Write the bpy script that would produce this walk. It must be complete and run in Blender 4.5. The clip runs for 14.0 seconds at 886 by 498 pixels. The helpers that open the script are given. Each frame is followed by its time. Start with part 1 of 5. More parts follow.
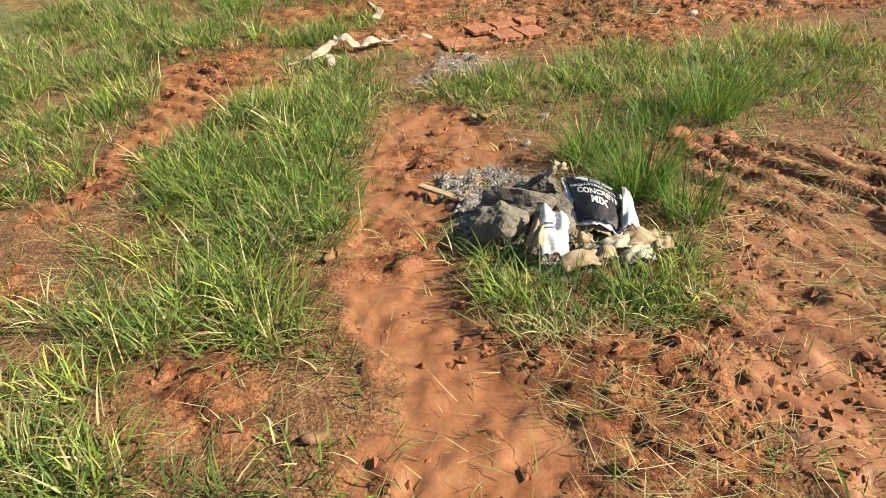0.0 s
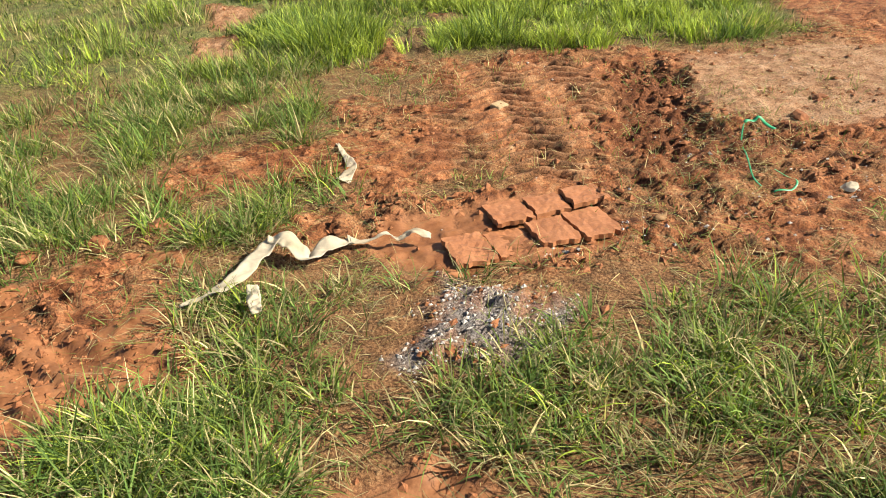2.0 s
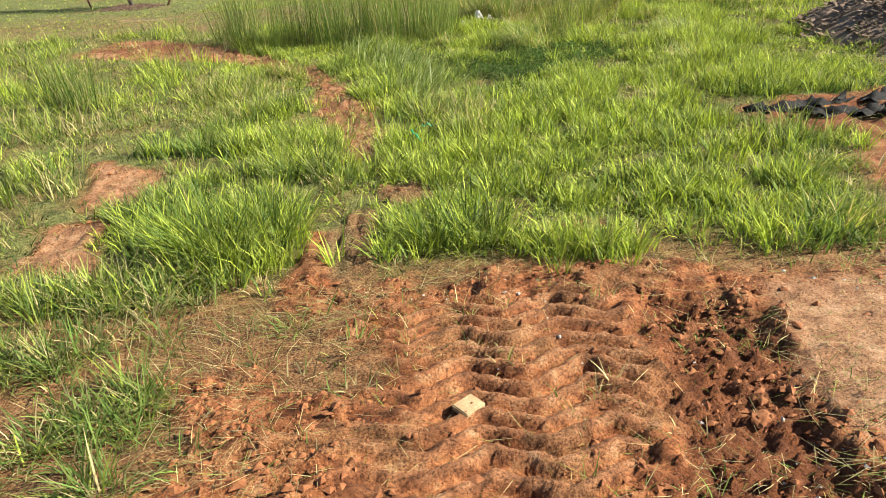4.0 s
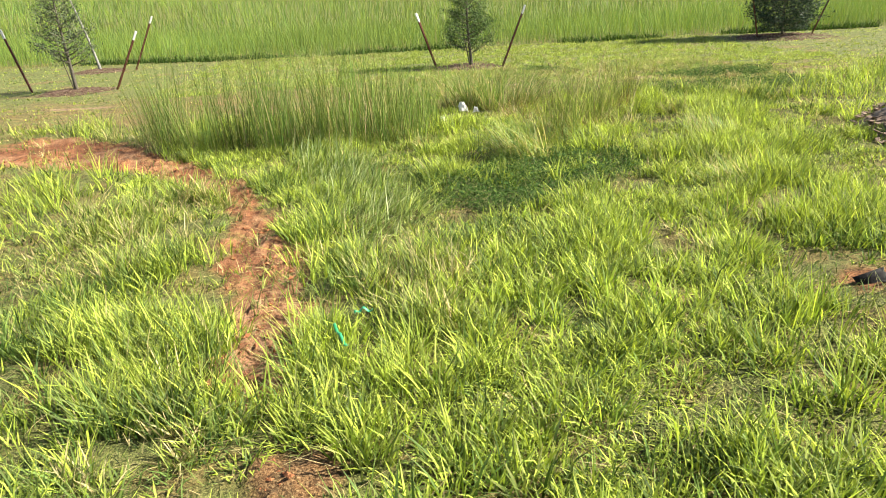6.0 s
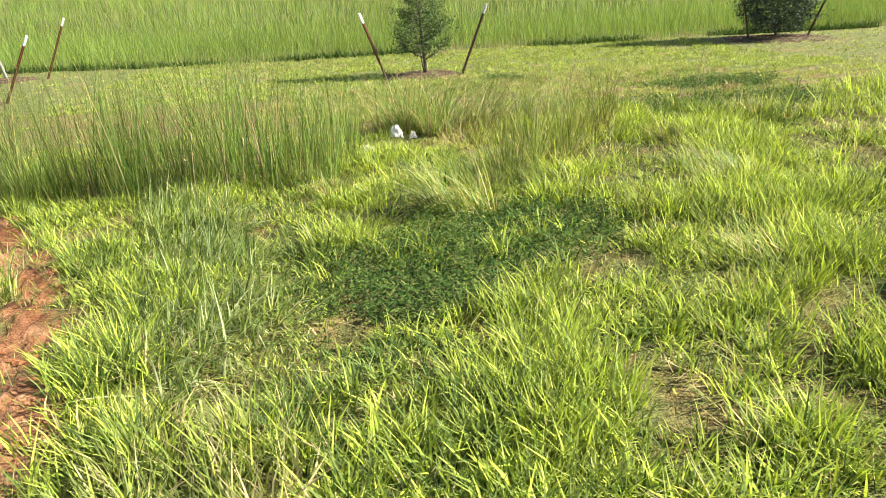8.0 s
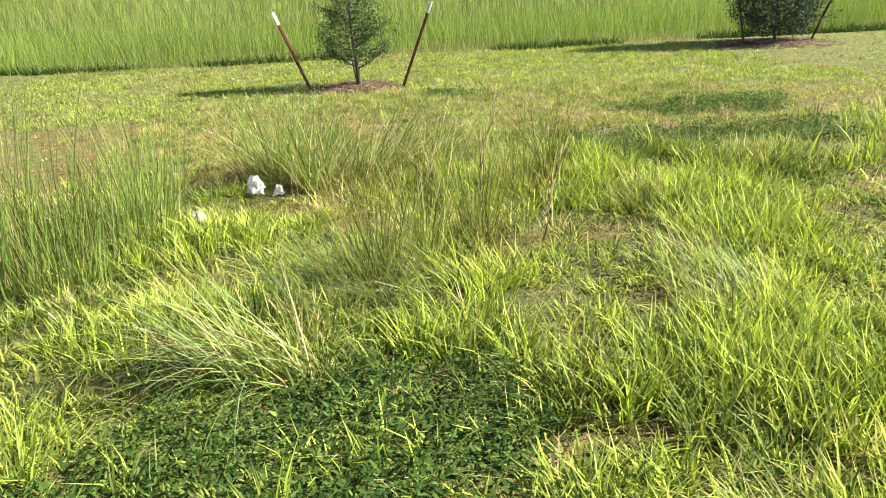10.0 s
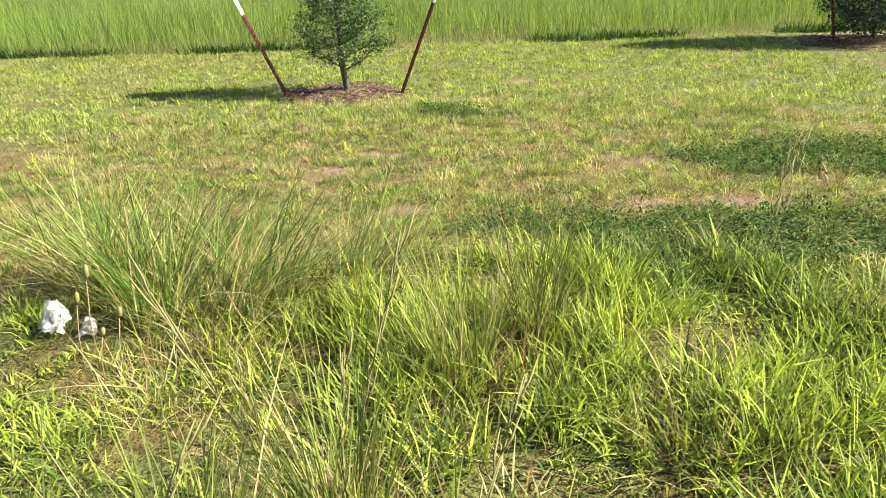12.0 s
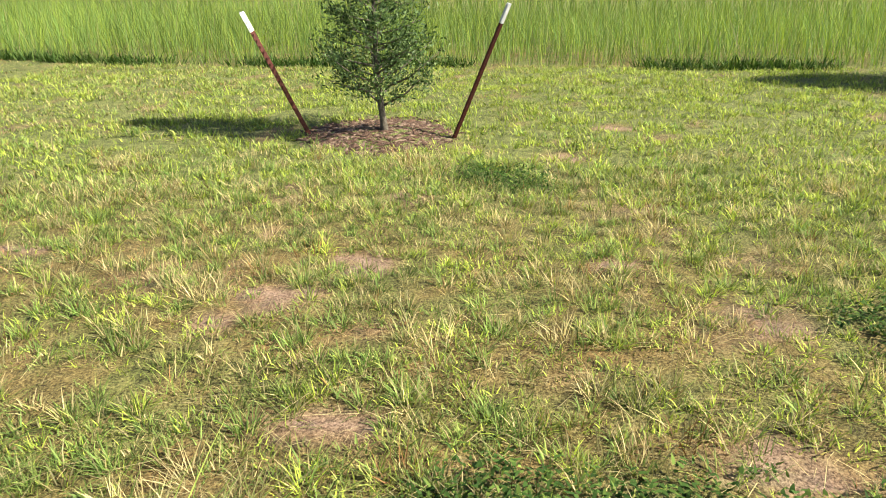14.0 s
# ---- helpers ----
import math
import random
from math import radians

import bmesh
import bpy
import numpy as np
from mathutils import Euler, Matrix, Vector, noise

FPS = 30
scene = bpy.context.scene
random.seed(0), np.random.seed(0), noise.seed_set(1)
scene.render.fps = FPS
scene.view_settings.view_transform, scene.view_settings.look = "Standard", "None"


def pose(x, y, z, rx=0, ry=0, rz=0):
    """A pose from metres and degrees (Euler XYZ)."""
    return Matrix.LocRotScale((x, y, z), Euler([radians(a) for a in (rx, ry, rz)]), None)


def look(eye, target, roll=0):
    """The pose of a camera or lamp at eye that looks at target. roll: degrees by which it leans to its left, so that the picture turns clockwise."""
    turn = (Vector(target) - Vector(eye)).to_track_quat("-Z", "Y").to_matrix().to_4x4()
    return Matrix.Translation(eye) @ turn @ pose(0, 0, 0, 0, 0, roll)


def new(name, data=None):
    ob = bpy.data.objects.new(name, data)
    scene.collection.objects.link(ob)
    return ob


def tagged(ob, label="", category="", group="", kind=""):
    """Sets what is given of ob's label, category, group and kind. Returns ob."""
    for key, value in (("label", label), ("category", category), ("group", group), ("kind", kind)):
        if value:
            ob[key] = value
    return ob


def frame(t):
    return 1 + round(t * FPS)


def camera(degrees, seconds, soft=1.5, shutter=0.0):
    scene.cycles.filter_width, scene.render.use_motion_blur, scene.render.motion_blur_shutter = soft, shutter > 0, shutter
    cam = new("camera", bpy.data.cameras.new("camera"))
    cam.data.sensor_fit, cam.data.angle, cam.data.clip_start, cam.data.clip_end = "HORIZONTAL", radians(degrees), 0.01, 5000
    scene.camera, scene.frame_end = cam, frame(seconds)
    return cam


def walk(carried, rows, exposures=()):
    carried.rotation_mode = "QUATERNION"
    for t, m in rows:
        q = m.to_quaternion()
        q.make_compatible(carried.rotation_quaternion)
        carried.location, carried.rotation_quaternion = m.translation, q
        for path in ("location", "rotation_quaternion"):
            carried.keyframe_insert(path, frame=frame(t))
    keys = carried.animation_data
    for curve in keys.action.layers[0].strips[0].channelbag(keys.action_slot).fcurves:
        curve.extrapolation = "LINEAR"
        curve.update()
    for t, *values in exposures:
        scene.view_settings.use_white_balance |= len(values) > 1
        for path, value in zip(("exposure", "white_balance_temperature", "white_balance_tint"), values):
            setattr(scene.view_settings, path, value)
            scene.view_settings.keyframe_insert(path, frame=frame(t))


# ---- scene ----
cam = camera(62.9, 14.0, 1.0)
METRES, EYE, TILT, LEAN, TURN = 16.0, 1.5, 0.0, 0.0, -2.3
ROWS = [
    (0.0, 0.0, 0.0, 0.0, -2.23, -34.06, 3.31),
    (0.5, 0.003, 0.0415, 0.002, -2.38, -33.83, 3.35),
    (1.0, 0.0028, 0.0839, -0.0013, -2.12, -33.74, 3.35),
    (1.5, 0.0043, 0.1244, -0.001, -1.89, -33.4, 3.35),
    (2.0, 0.0061, 0.1591, 0.0, -1.82, -32.53, 3.4),
    (2.5, 0.0054, 0.1904, -0.0045, -1.87, -31.76, 3.42),
    (3.0, 0.0091, 0.2273, -0.0033, -1.87, -31.56, 3.4),
    (3.5, 0.0157, 0.2645, -0.0041, -2.0, -28.66, 3.44),
    (4.0, 0.0264, 0.2983, -0.0046, -2.08, -25.64, 3.56),
    (6.5, 0.053, 0.4702, -0.0082, -2.49, -20.38, 3.56),
    (7.0, 0.061, 0.5014, -0.0095, -2.92, -20.44, 3.52),
    (7.5, 0.0713, 0.531, -0.0141, -3.17, -20.45, 3.51),
    (8.0, 0.0833, 0.5611, -0.0165, -3.84, -20.53, 3.73),
    (8.5, 0.1017, 0.5937, -0.0162, -4.4, -20.65, 3.67),
    (11.0, 0.1572, 0.7651, -0.0265, -4.64, -21.26, 3.4),
    (11.5, 0.1692, 0.7992, -0.0226, -3.31, -22.8, 3.14),
    (12.0, 0.1824, 0.8301, -0.0179, -0.27, -22.78, 2.64),
    (12.5, 0.1939, 0.8618, -0.0197, 3.34, -22.58, 2.17),
    (13.0, 0.2042, 0.8964, -0.0196, 6.43, -22.49, 2.08),
    (13.5, 0.209, 0.9289, -0.0177, 7.48, -22.41, 1.97),
    (14.0, 0.2093, 0.9643, -0.0198, 9.04, -22.22, 1.63),
]
walk(cam, [(t, pose(0, 0, EYE, TILT, LEAN, TURN) @ pose(METRES * x, METRES * y, METRES * z, 90 + pitch, roll, yaw)) for t, x, y, z, yaw, pitch, roll in ROWS],
     [(0.0, 1.38), (2.0, 1.42), (3.0, 1.32), (4.2, 1.58), (6.3, 1.92), (11.0, 1.96), (14.0, 1.82)])

# light: afternoon sun from the side, open sky
SUN_AZ, SUN_EL = radians(99), radians(36)
world = bpy.data.worlds.new("sky")
scene.world = world
world.use_nodes = True
wn = world.node_tree.nodes
sky = wn.new("ShaderNodeTexSky")
sky.sky_type, sky.sun_disc = "NISHITA", False
sky.sun_elevation, sky.sun_rotation = SUN_EL, SUN_AZ
wn["Background"].inputs["Strength"].default_value = 0.05
world.node_tree.links.new(sky.outputs[0], wn["Background"].inputs["Color"])
sun_data = bpy.data.lights.new("sun", "SUN")
sun_data.energy, sun_data.angle, sun_data.color = 5.0, radians(1.5), (1.0, 0.93, 0.78)
sun = new("sun", sun_data)
sun.matrix_world = look((0, 0, 30), (-math.sin(SUN_AZ) * math.cos(SUN_EL), -math.cos(SUN_AZ) * math.cos(SUN_EL), 30 - math.sin(SUN_EL)))

# ---------------------------------------------------------------- materials


def mat(name, rough=0.8, spec=0.3):
    m = bpy.data.materials.new(name)
    m.use_nodes = True
    b = m.node_tree.nodes["Principled BSDF"]
    b.inputs["Roughness"].default_value = rough
    b.inputs["Specular IOR Level"].default_value = spec
    return m, m.node_tree.nodes, m.node_tree.links, b


def noise_tex(n, l, scale, detail=4.0, rough=0.6, coord="Object"):
    c = n.new("ShaderNodeTexCoord")
    t = n.new("ShaderNodeTexNoise")
    t.inputs["Scale"].default_value, t.inputs["Detail"].default_value = scale, detail
    t.inputs["Roughness"].default_value = rough
    l.new(c.outputs[coord], t.inputs["Vector"])
    return t.outputs["Fac"]


def ramp(n, l, fac, stops):
    r = n.new("ShaderNodeValToRGB")
    e = r.color_ramp.elements
    while len(e) < len(stops):
        e.new(0.5)
    for i, (p, c) in enumerate(stops):
        e[i].position, e[i].color = p, (*c, 1)
    l.new(fac, r.inputs["Fac"])
    return r.outputs["Color"]


def mix(n, l, fac, a, b, mode="MIX"):
    m = n.new("ShaderNodeMix")
    m.data_type, m.blend_type = "RGBA", mode
    if isinstance(fac, float):
        m.inputs[0].default_value = fac
    else:
        l.new(fac, m.inputs[0])
    for s, v in ((m.inputs[6], a), (m.inputs[7], b)):
        if isinstance(v, tuple):
            s.default_value = (*v, 1)
        else:
            l.new(v, s)
    return m.outputs[2]


def bump(n, l, b, height, strength, distance):
    k = n.new("ShaderNodeBump")
    k.inputs["Strength"].default_value, k.inputs["Distance"].default_value = strength, distance
    l.new(height, k.inputs["Height"])
    l.new(k.outputs["Normal"], b.inputs["Normal"])


def simple(name, dark, light, scale=12.0, rough=0.8, relief=0.4, dist=0.01, spec=0.3, metal=0.0):
    """A surface of two tones of one colour, in patches and grain."""
    m, n, l, b = mat(name, rough, spec)
    big, fine = noise_tex(n, l, scale, 5), noise_tex(n, l, scale * 7, 4)
    c = ramp(n, l, big, [(0.3, dark), (0.7, light)])
    g = ramp(n, l, fine, [(0.3, (0.75, 0.75, 0.75)), (0.7, (1.1, 1.1, 1.1))])
    l.new(mix(n, l, 1.0, c, g, "MULTIPLY"), b.inputs["Base Color"])
    b.inputs["Metallic"].default_value = metal
    bump(n, l, b, fine, relief, dist)
    return m


def foliage(name, through_gain=1.0, rough=0.6, spec=0.14, spread=1.0):
    """Leaves and blades: colour by blade, light shines through."""
    m, n, l, b = mat(name, rough, spec)
    a = n.new("ShaderNodeAttribute")
    a.attribute_name = "tint"
    isl = n.new("ShaderNodeNewGeometry")
    v = ramp(n, l, isl.outputs["Random Per Island"], [(0.0, (1 - 0.5 * spread, 1 - 0.44 * spread, 1 - 0.5 * spread)), (0.5, (1, 1, 1)), (1.0, (1 + 0.5 * spread, 1 + 0.38 * spread, 1 + 0.35 * spread))])
    c = mix(n, l, 1.0, a.outputs["Color"], v, "MULTIPLY")
    l.new(c, b.inputs["Base Color"])
    t = n.new("ShaderNodeBsdfTranslucent")
    tc = mix(n, l, 1.0, c, (1.3 * through_gain, 1.3 * through_gain, 0.78 * through_gain), "MULTIPLY")
    l.new(tc, t.inputs["Color"])
    s = n.new("ShaderNodeMixShader")
    s.inputs[0].default_value = 0.32
    l.new(b.outputs[0], s.inputs[1])
    l.new(t.outputs[0], s.inputs[2])
    l.new(s.outputs[0], n["Material Output"].inputs["Surface"])
    return m


def ground_material():
    """Red clay soil with smooth damp plates, pale dry crust, dark dug earth, dead litter and cement dust."""
    m, n, l, b = mat("red clay soil", 0.85, 0.25)
    a1, a2 = n.new("ShaderNodeAttribute"), n.new("ShaderNodeAttribute")
    a1.attribute_name, a2.attribute_name = "soil", "cover"
    s1, s2 = n.new("ShaderNodeSeparateColor"), n.new("ShaderNodeSeparateColor")
    l.new(a1.outputs["Color"], s1.inputs[0])
    l.new(a2.outputs["Color"], s2.inputs[0])
    big, mid, fine = noise_tex(n, l, 1.6, 6), noise_tex(n, l, 11, 7, 0.65), noise_tex(n, l, 90, 5, 0.7)
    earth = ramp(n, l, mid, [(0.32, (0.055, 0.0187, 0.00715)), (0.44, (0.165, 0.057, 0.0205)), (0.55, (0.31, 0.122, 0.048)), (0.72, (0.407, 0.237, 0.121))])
    earth = mix(n, l, 1.0, earth, ramp(n, l, big, [(0.3, (0.7, 0.66, 0.62)), (0.7, (1.02, 1.02, 1.02))]), "MULTIPLY")
    wet = ramp(n, l, mid, [(0.3, (0.149, 0.055, 0.0209)), (0.5, (0.22, 0.0908, 0.0374)), (0.7, (0.275, 0.124, 0.055))])
    pale = ramp(n, l, mid, [(0.3, (0.15, 0.072, 0.035)), (0.5, (0.28, 0.15, 0.078)), (0.72, (0.36, 0.23, 0.14))])
    dark = ramp(n, l, mid, [(0.3, (0.0825, 0.0275, 0.011)), (0.7, (0.176, 0.0633, 0.0231))])
    litter = ramp(n, l, fine, [(0.32, (0.0275, 0.0165, 0.0066)), (0.52, (0.121, 0.0798, 0.033)), (0.72, (0.253, 0.198, 0.105))])
    ash = ramp(n, l, fine, [(0.25, (0.077, 0.0715, 0.0688)), (0.6, (0.198, 0.19, 0.182)), (0.8, (0.33, 0.319, 0.308))])
    sward = ramp(n, l, mix(n, l, 0.55, mid, fine), [(0.36, (0.02, 0.026, 0.007)), (0.49, (0.085, 0.105, 0.026)), (0.64, (0.19, 0.195, 0.065))])
    c = mix(n, l, s1.outputs[1], earth, pale)
    c = mix(n, l, s1.outputs[2], c, dark)
    c = mix(n, l, s1.outputs[0], c, wet)
    c = mix(n, l, s2.outputs[0], c, litter)
    c = mix(n, l, s2.outputs[1], c, ash)
    c = mix(n, l, s2.outputs[2], c, sward)
    # colour grain shares the bump's noise: hollows darker, crests lighter, for contrast
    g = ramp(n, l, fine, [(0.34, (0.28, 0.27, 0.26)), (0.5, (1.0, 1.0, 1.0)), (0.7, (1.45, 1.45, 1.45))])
    g = mix(n, l, s1.outputs[0], g, ramp(n, l, fine, [(0.3, (0.82, 0.81, 0.8)), (0.7, (1.08, 1.08, 1.08))]))
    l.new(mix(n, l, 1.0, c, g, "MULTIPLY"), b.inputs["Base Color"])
    r = n.new("ShaderNodeMapRange")
    r.inputs["To Min"].default_value, r.inputs["To Max"].default_value = 0.95, 0.5
    l.new(s1.outputs[0], r.inputs["Value"])
    l.new(r.outputs[0], b.inputs["Roughness"])
    k = n.new("ShaderNodeMapRange")
    k.inputs["To Min"].default_value, k.inputs["To Max"].default_value = 1.0, 0.12
    l.new(s1.outputs[0], k.inputs["Value"])
    bm_ = n.new("ShaderNodeBump")
    bm_.inputs["Distance"].default_value = 0.03
    l.new(k.outputs[0], bm_.inputs["Strength"])
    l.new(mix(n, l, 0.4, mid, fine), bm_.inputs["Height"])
    l.new(bm_.outputs["Normal"], b.inputs["Normal"])
    return m


M_GROUND = ground_material()
M_GRASS = foliage("grass blade")
M_TURF = foliage("turf blade", 1.0, 0.65, 0.1, 0.45)
M_MEADOW = foliage("meadow blade", 1.0, 0.65, 0.1, 0.22)
M_WEED = foliage("weed leaf", 1.0, 0.75, 0.1)
M_LEAF = foliage("tree leaf", 0.8, 0.5, 0.22)
M_STRAW = foliage("dead straw", 0.6, 0.7, 0.2)
M_BARK = simple("grey brown bark", (0.0495, 0.0413, 0.0303), (0.132, 0.116, 0.088), 30, 0.9, 0.7)
M_PALEBARK = simple("pale grey bark", (0.154, 0.149, 0.132), (0.275, 0.264, 0.242), 20, 0.85, 0.4)
M_POST = simple("dark red post paint", (0.0468, 0.0121, 0.00825), (0.11, 0.0275, 0.0187), 25, 0.55, 0.3, 0.004)
M_TIP = simple("white post paint", (0.54, 0.54, 0.525), (0.637, 0.637, 0.622), 30, 0.5, 0.2, 0.003)
M_MULCH = simple("shredded bark mulch", (0.0385, 0.0193, 0.0121), (0.121, 0.0715, 0.0468), 30, 0.95, 0.8)
M_CHIP = simple("grey mulch chip", (0.1, 0.062, 0.043), (0.245, 0.175, 0.125), 18, 0.9, 0.5)
M_BAG = simple("black printed paper", (0.0056, 0.0056, 0.0063), (0.0154, 0.0154, 0.0168), 14, 0.5, 0.3, 0.006, 0.4)
M_PRINT = simple("white print", (0.45, 0.45, 0.435), (0.585, 0.585, 0.57), 40, 0.6, 0.2, 0.002)
M_INK = simple("grey print", (0.099, 0.099, 0.099), (0.165, 0.165, 0.165), 40, 0.6, 0.2, 0.002)
M_WHITEPAPER = simple("white torn paper", (0.51, 0.495, 0.465), (0.645, 0.637, 0.622), 16, 0.7, 0.3, 0.006)
M_KRAFT = simple("tan kraft paper", (0.231, 0.149, 0.0715), (0.396, 0.308, 0.198), 15, 0.8, 0.35, 0.006)
M_CREAM = simple("cream paper strip", (0.42, 0.345, 0.23), (0.6, 0.52, 0.39), 9, 0.75, 0.3, 0.006)
M_CEMENT = simple("set concrete", (0.075, 0.064, 0.048), (0.21, 0.18, 0.135), 12, 0.95, 0.8, 0.008)
M_CRUMB = simple("concrete crumb", (0.18, 0.15, 0.115), (0.36, 0.315, 0.255), 30, 0.95, 0.6)
M_PINK = simple("pink plastic", (0.33, 0.066, 0.176), (0.413, 0.138, 0.248), 30, 0.4, 0.2, 0.003)
M_STONE = simple("pale gravel", (0.27, 0.235, 0.2), (0.52, 0.47, 0.42), 30, 0.8, 0.5)
M_CLOD = simple("red clay clod", (0.132, 0.0413, 0.0138), (0.308, 0.127, 0.0523), 30, 0.9, 0.3, 0.003)
M_DARKCLOD = simple("dark red clod", (0.0935, 0.033, 0.0127), (0.231, 0.0908, 0.0358), 30, 0.95, 0.3, 0.003)
M_PLATE = simple("damp smooth red clay", (0.26, 0.1, 0.041), (0.37, 0.158, 0.07), 9, 0.5, 0.25, 0.004, 0.35)
M_TAPE = simple("green flagging tape", (0.02, 0.22, 0.08), (0.05, 0.33, 0.14), 12, 0.35, 0.2, 0.004, 0.5)
M_FILM = simple("white plastic film", (0.645, 0.645, 0.645), (0.698, 0.698, 0.698), 14, 0.4, 0.15, 0.004, 0.5)
M_SHEET = simple("black plastic sheet", (0.0042, 0.0042, 0.0049), (0.0154, 0.0147, 0.0147), 8, 0.75, 0.5, 0.01, 0.15)
M_WOOD = simple("weathered tan wood", (0.27, 0.18, 0.09), (0.44, 0.33, 0.19), 14, 0.8, 0.4, 0.004)
M_RUBBLE = simple("grey brown rubble", (0.1, 0.066, 0.046), (0.27, 0.205, 0.15), 9, 0.9, 0.7)
M_STALK = simple("ripe grass stalk", (0.143, 0.138, 0.044), (0.253, 0.22, 0.0935), 30, 0.7, 0.3, 0.003)
M_DEADLEAF = simple("dead brown leaf", (0.11, 0.055, 0.022), (0.231, 0.132, 0.055), 20, 0.8, 0.4, 0.004)

# ---------------------------------------------------------------- plan
TABLE = np.random.RandomState(7).rand(256, 256)


def vn(x, y, f, s=0):
    """Smooth value noise, 0 to 1, f cells a metre."""
    x, y = np.asarray(x) * f + 37.3 * s + 500, np.asarray(y) * f + 17.9 * s + 500
    i, j = np.floor(x).astype(int), np.floor(y).astype(int)
    u, v = x - i, y - j
    u, v = u * u * (3 - 2 * u), v * v * (3 - 2 * v)
    i, j, k, q = i % 256, j % 256, (i + 1) % 256, (j + 1) % 256
    return (TABLE[i, j] * (1 - u) + TABLE[k, j] * u) * (1 - v) + (TABLE[i, q] * (1 - u) + TABLE[k, q] * u) * v


def fbm(x, y, f, o=4, s=0):
    a, t = 0.0, 0.0
    for k in range(o):
        a = a + vn(x, y, f * 2 ** k, s + 3 * k) * 0.55 ** k
        t += 0.55 ** k
    return a / t


def step(a, b, x):
    u = np.clip((np.asarray(x, float) - a) / (b - a), 0, 1)
    return u * u * (3 - 2 * u)


def region(x, y, pts, soft=0.08, ragged=0.10, s=0):
    """How far inside an outline a place lies, 0 to 1, with a ragged edge."""
    x, y = np.asarray(x, float), np.asarray(y, float)
    out = np.zeros(x.shape)
    p = np.array(pts, float)
    pad = soft + ragged
    near = (x > p[:, 0].min() - pad) & (x < p[:, 0].max() + pad) & (y > p[:, 1].min() - pad) & (y < p[:, 1].max() + pad)
    if not near.any():
        return out
    a, b = x[near], y[near]
    best, inside = np.full(a.shape, 1e9), np.zeros(a.shape, bool)
    for (x0, y0), (x1, y1) in zip(p, np.roll(p, -1, 0)):
        ex, ey = x1 - x0, y1 - y0
        t = np.clip(((a - x0) * ex + (b - y0) * ey) / (ex * ex + ey * ey + 1e-12), 0, 1)
        best = np.minimum(best, np.hypot(a - x0 - t * ex, b - y0 - t * ey))
        cross = (y0 > b) != (y1 > b)
        inside ^= cross & (a < x0 + (b - y0) * ex / (ey if abs(ey) > 1e-9 else 1e-9))
    d = np.where(inside, best, -best) + (fbm(a, b, 6, 3, s) - 0.5) * 2 * ragged
    out[near] = step(-soft, soft, d)
    return out


def disc(x, y, cx, cy, rx, ry, turn=0.0, s=1):
    """A ragged oval patch, 1 in the middle to 0 outside."""
    c, q = math.cos(radians(turn)), math.sin(radians(turn))
    u, v = (x - cx) * c + (y - cy) * q, -(x - cx) * q + (y - cy) * c
    d = np.hypot(u / rx, v / ry) + (fbm(x, y, 5, 3, s) - 0.5) * 0.7
    return 1 - step(0.75, 1.1, d)


def base_z(x, y):
    """The lie of the land: a shallow hollow, a lawn that falls gently to one side, a rising meadow."""
    z = -0.24 * step(-0.5, 5.5, y) + 0.05 * step(11, 16, y) - 0.1 * step(16.5, 22, y)
    z = z - 0.018 * np.clip(np.asarray(x) - 1, -15, 25) * step(12, 24, y)
    far = np.clip(np.asarray(y) - 28, 0, 1e9)
    return z + 9.0 * (1 - np.exp(-far * 0.006)) * step(0, 25, far)


# soil and track outlines
TRACK_LEFT = [(-1.65, 5.12), (-1.3, 5.45), (-0.92, 5.4), (-0.74, 4.75), (-0.78, 4.25), (-0.98, 3.75), (-1.06, 3.35), (-1.4, 3.15), (-1.75, 3.0), (-1.7, 3.5), (-1.6, 4.1), (-1.62, 4.6)]
CLAY_MID = [(-0.13, 3.95), (0.2, 4.02), (0.42, 3.8), (0.52, 3.3), (0.5, 3.1), (0.14, 3.05), (0.14, 2.5), (0.11, 2.1), (0.14, 1.8), (0.31, 1.5), (0.45, 1.2), (0.38, 0.6), (-0.35, 0.6), (-0.27, 1.32), (-0.14, 1.5), (-0.13, 1.75), (-0.26, 2.0), (-0.27, 2.4), (-0.25, 3.4)]
DIRT_LEFT = [(-0.95, 1.9), (-0.62, 1.85), (-0.46, 1.4), (-0.84, 1.48)]
DIRT_EDGE = [(-1.8, 2.55), (-1.36, 2.4), (-1.3, 2.23), (-1.6, 2.1)]
DIRT_RIGHT = [(1.22, 3.15), (1.65, 3.2), (2.3, 2.8), (3.1, 2.2), (2.6, 0.6), (1.1, 0.6), (0.96, 1.14), (0.91, 1.42), (0.93, 1.8), (1.15, 2.16), (1.25, 2.7)]
YARD = [(-1.3, 6.1), (-1.06, 6.4), (-0.66, 7.3), (0.2, 7.33), (0.49, 7.86), (0.93, 8.0), (1.83, 7.84), (2.6, 7.56), (3.25, 7.92), (3.55, 9.2), (4.3, 9.6), (6, 10.2), (8.5, 10.6), (11, 9), (11.5, 6.5), (9, 4.4), (6, 3.6), (2.6, 4.6), (1.3, 5.0), (0.6, 5.05), (-0.3, 5.35), (-0.7, 5.75)]
PATH = [(-3.6, 16.4), (-2.87, 16.2), (-1.55, 15.0), (-0.32, 13.44), (-0.12, 12.68), (0.15, 12.02), (0.46, 11.24), (0.47, 10.76), (0.53, 10.31), (0.42, 9.6), (0.22, 9.6), (0.09, 10.3), (0.03, 10.85), (-0.15, 11.31), (-0.18, 12.0), (-0.35, 12.71), (-0.9, 13.5), (-1.7, 14.2), (-2.6, 14.5), (-3.8, 15.2)]
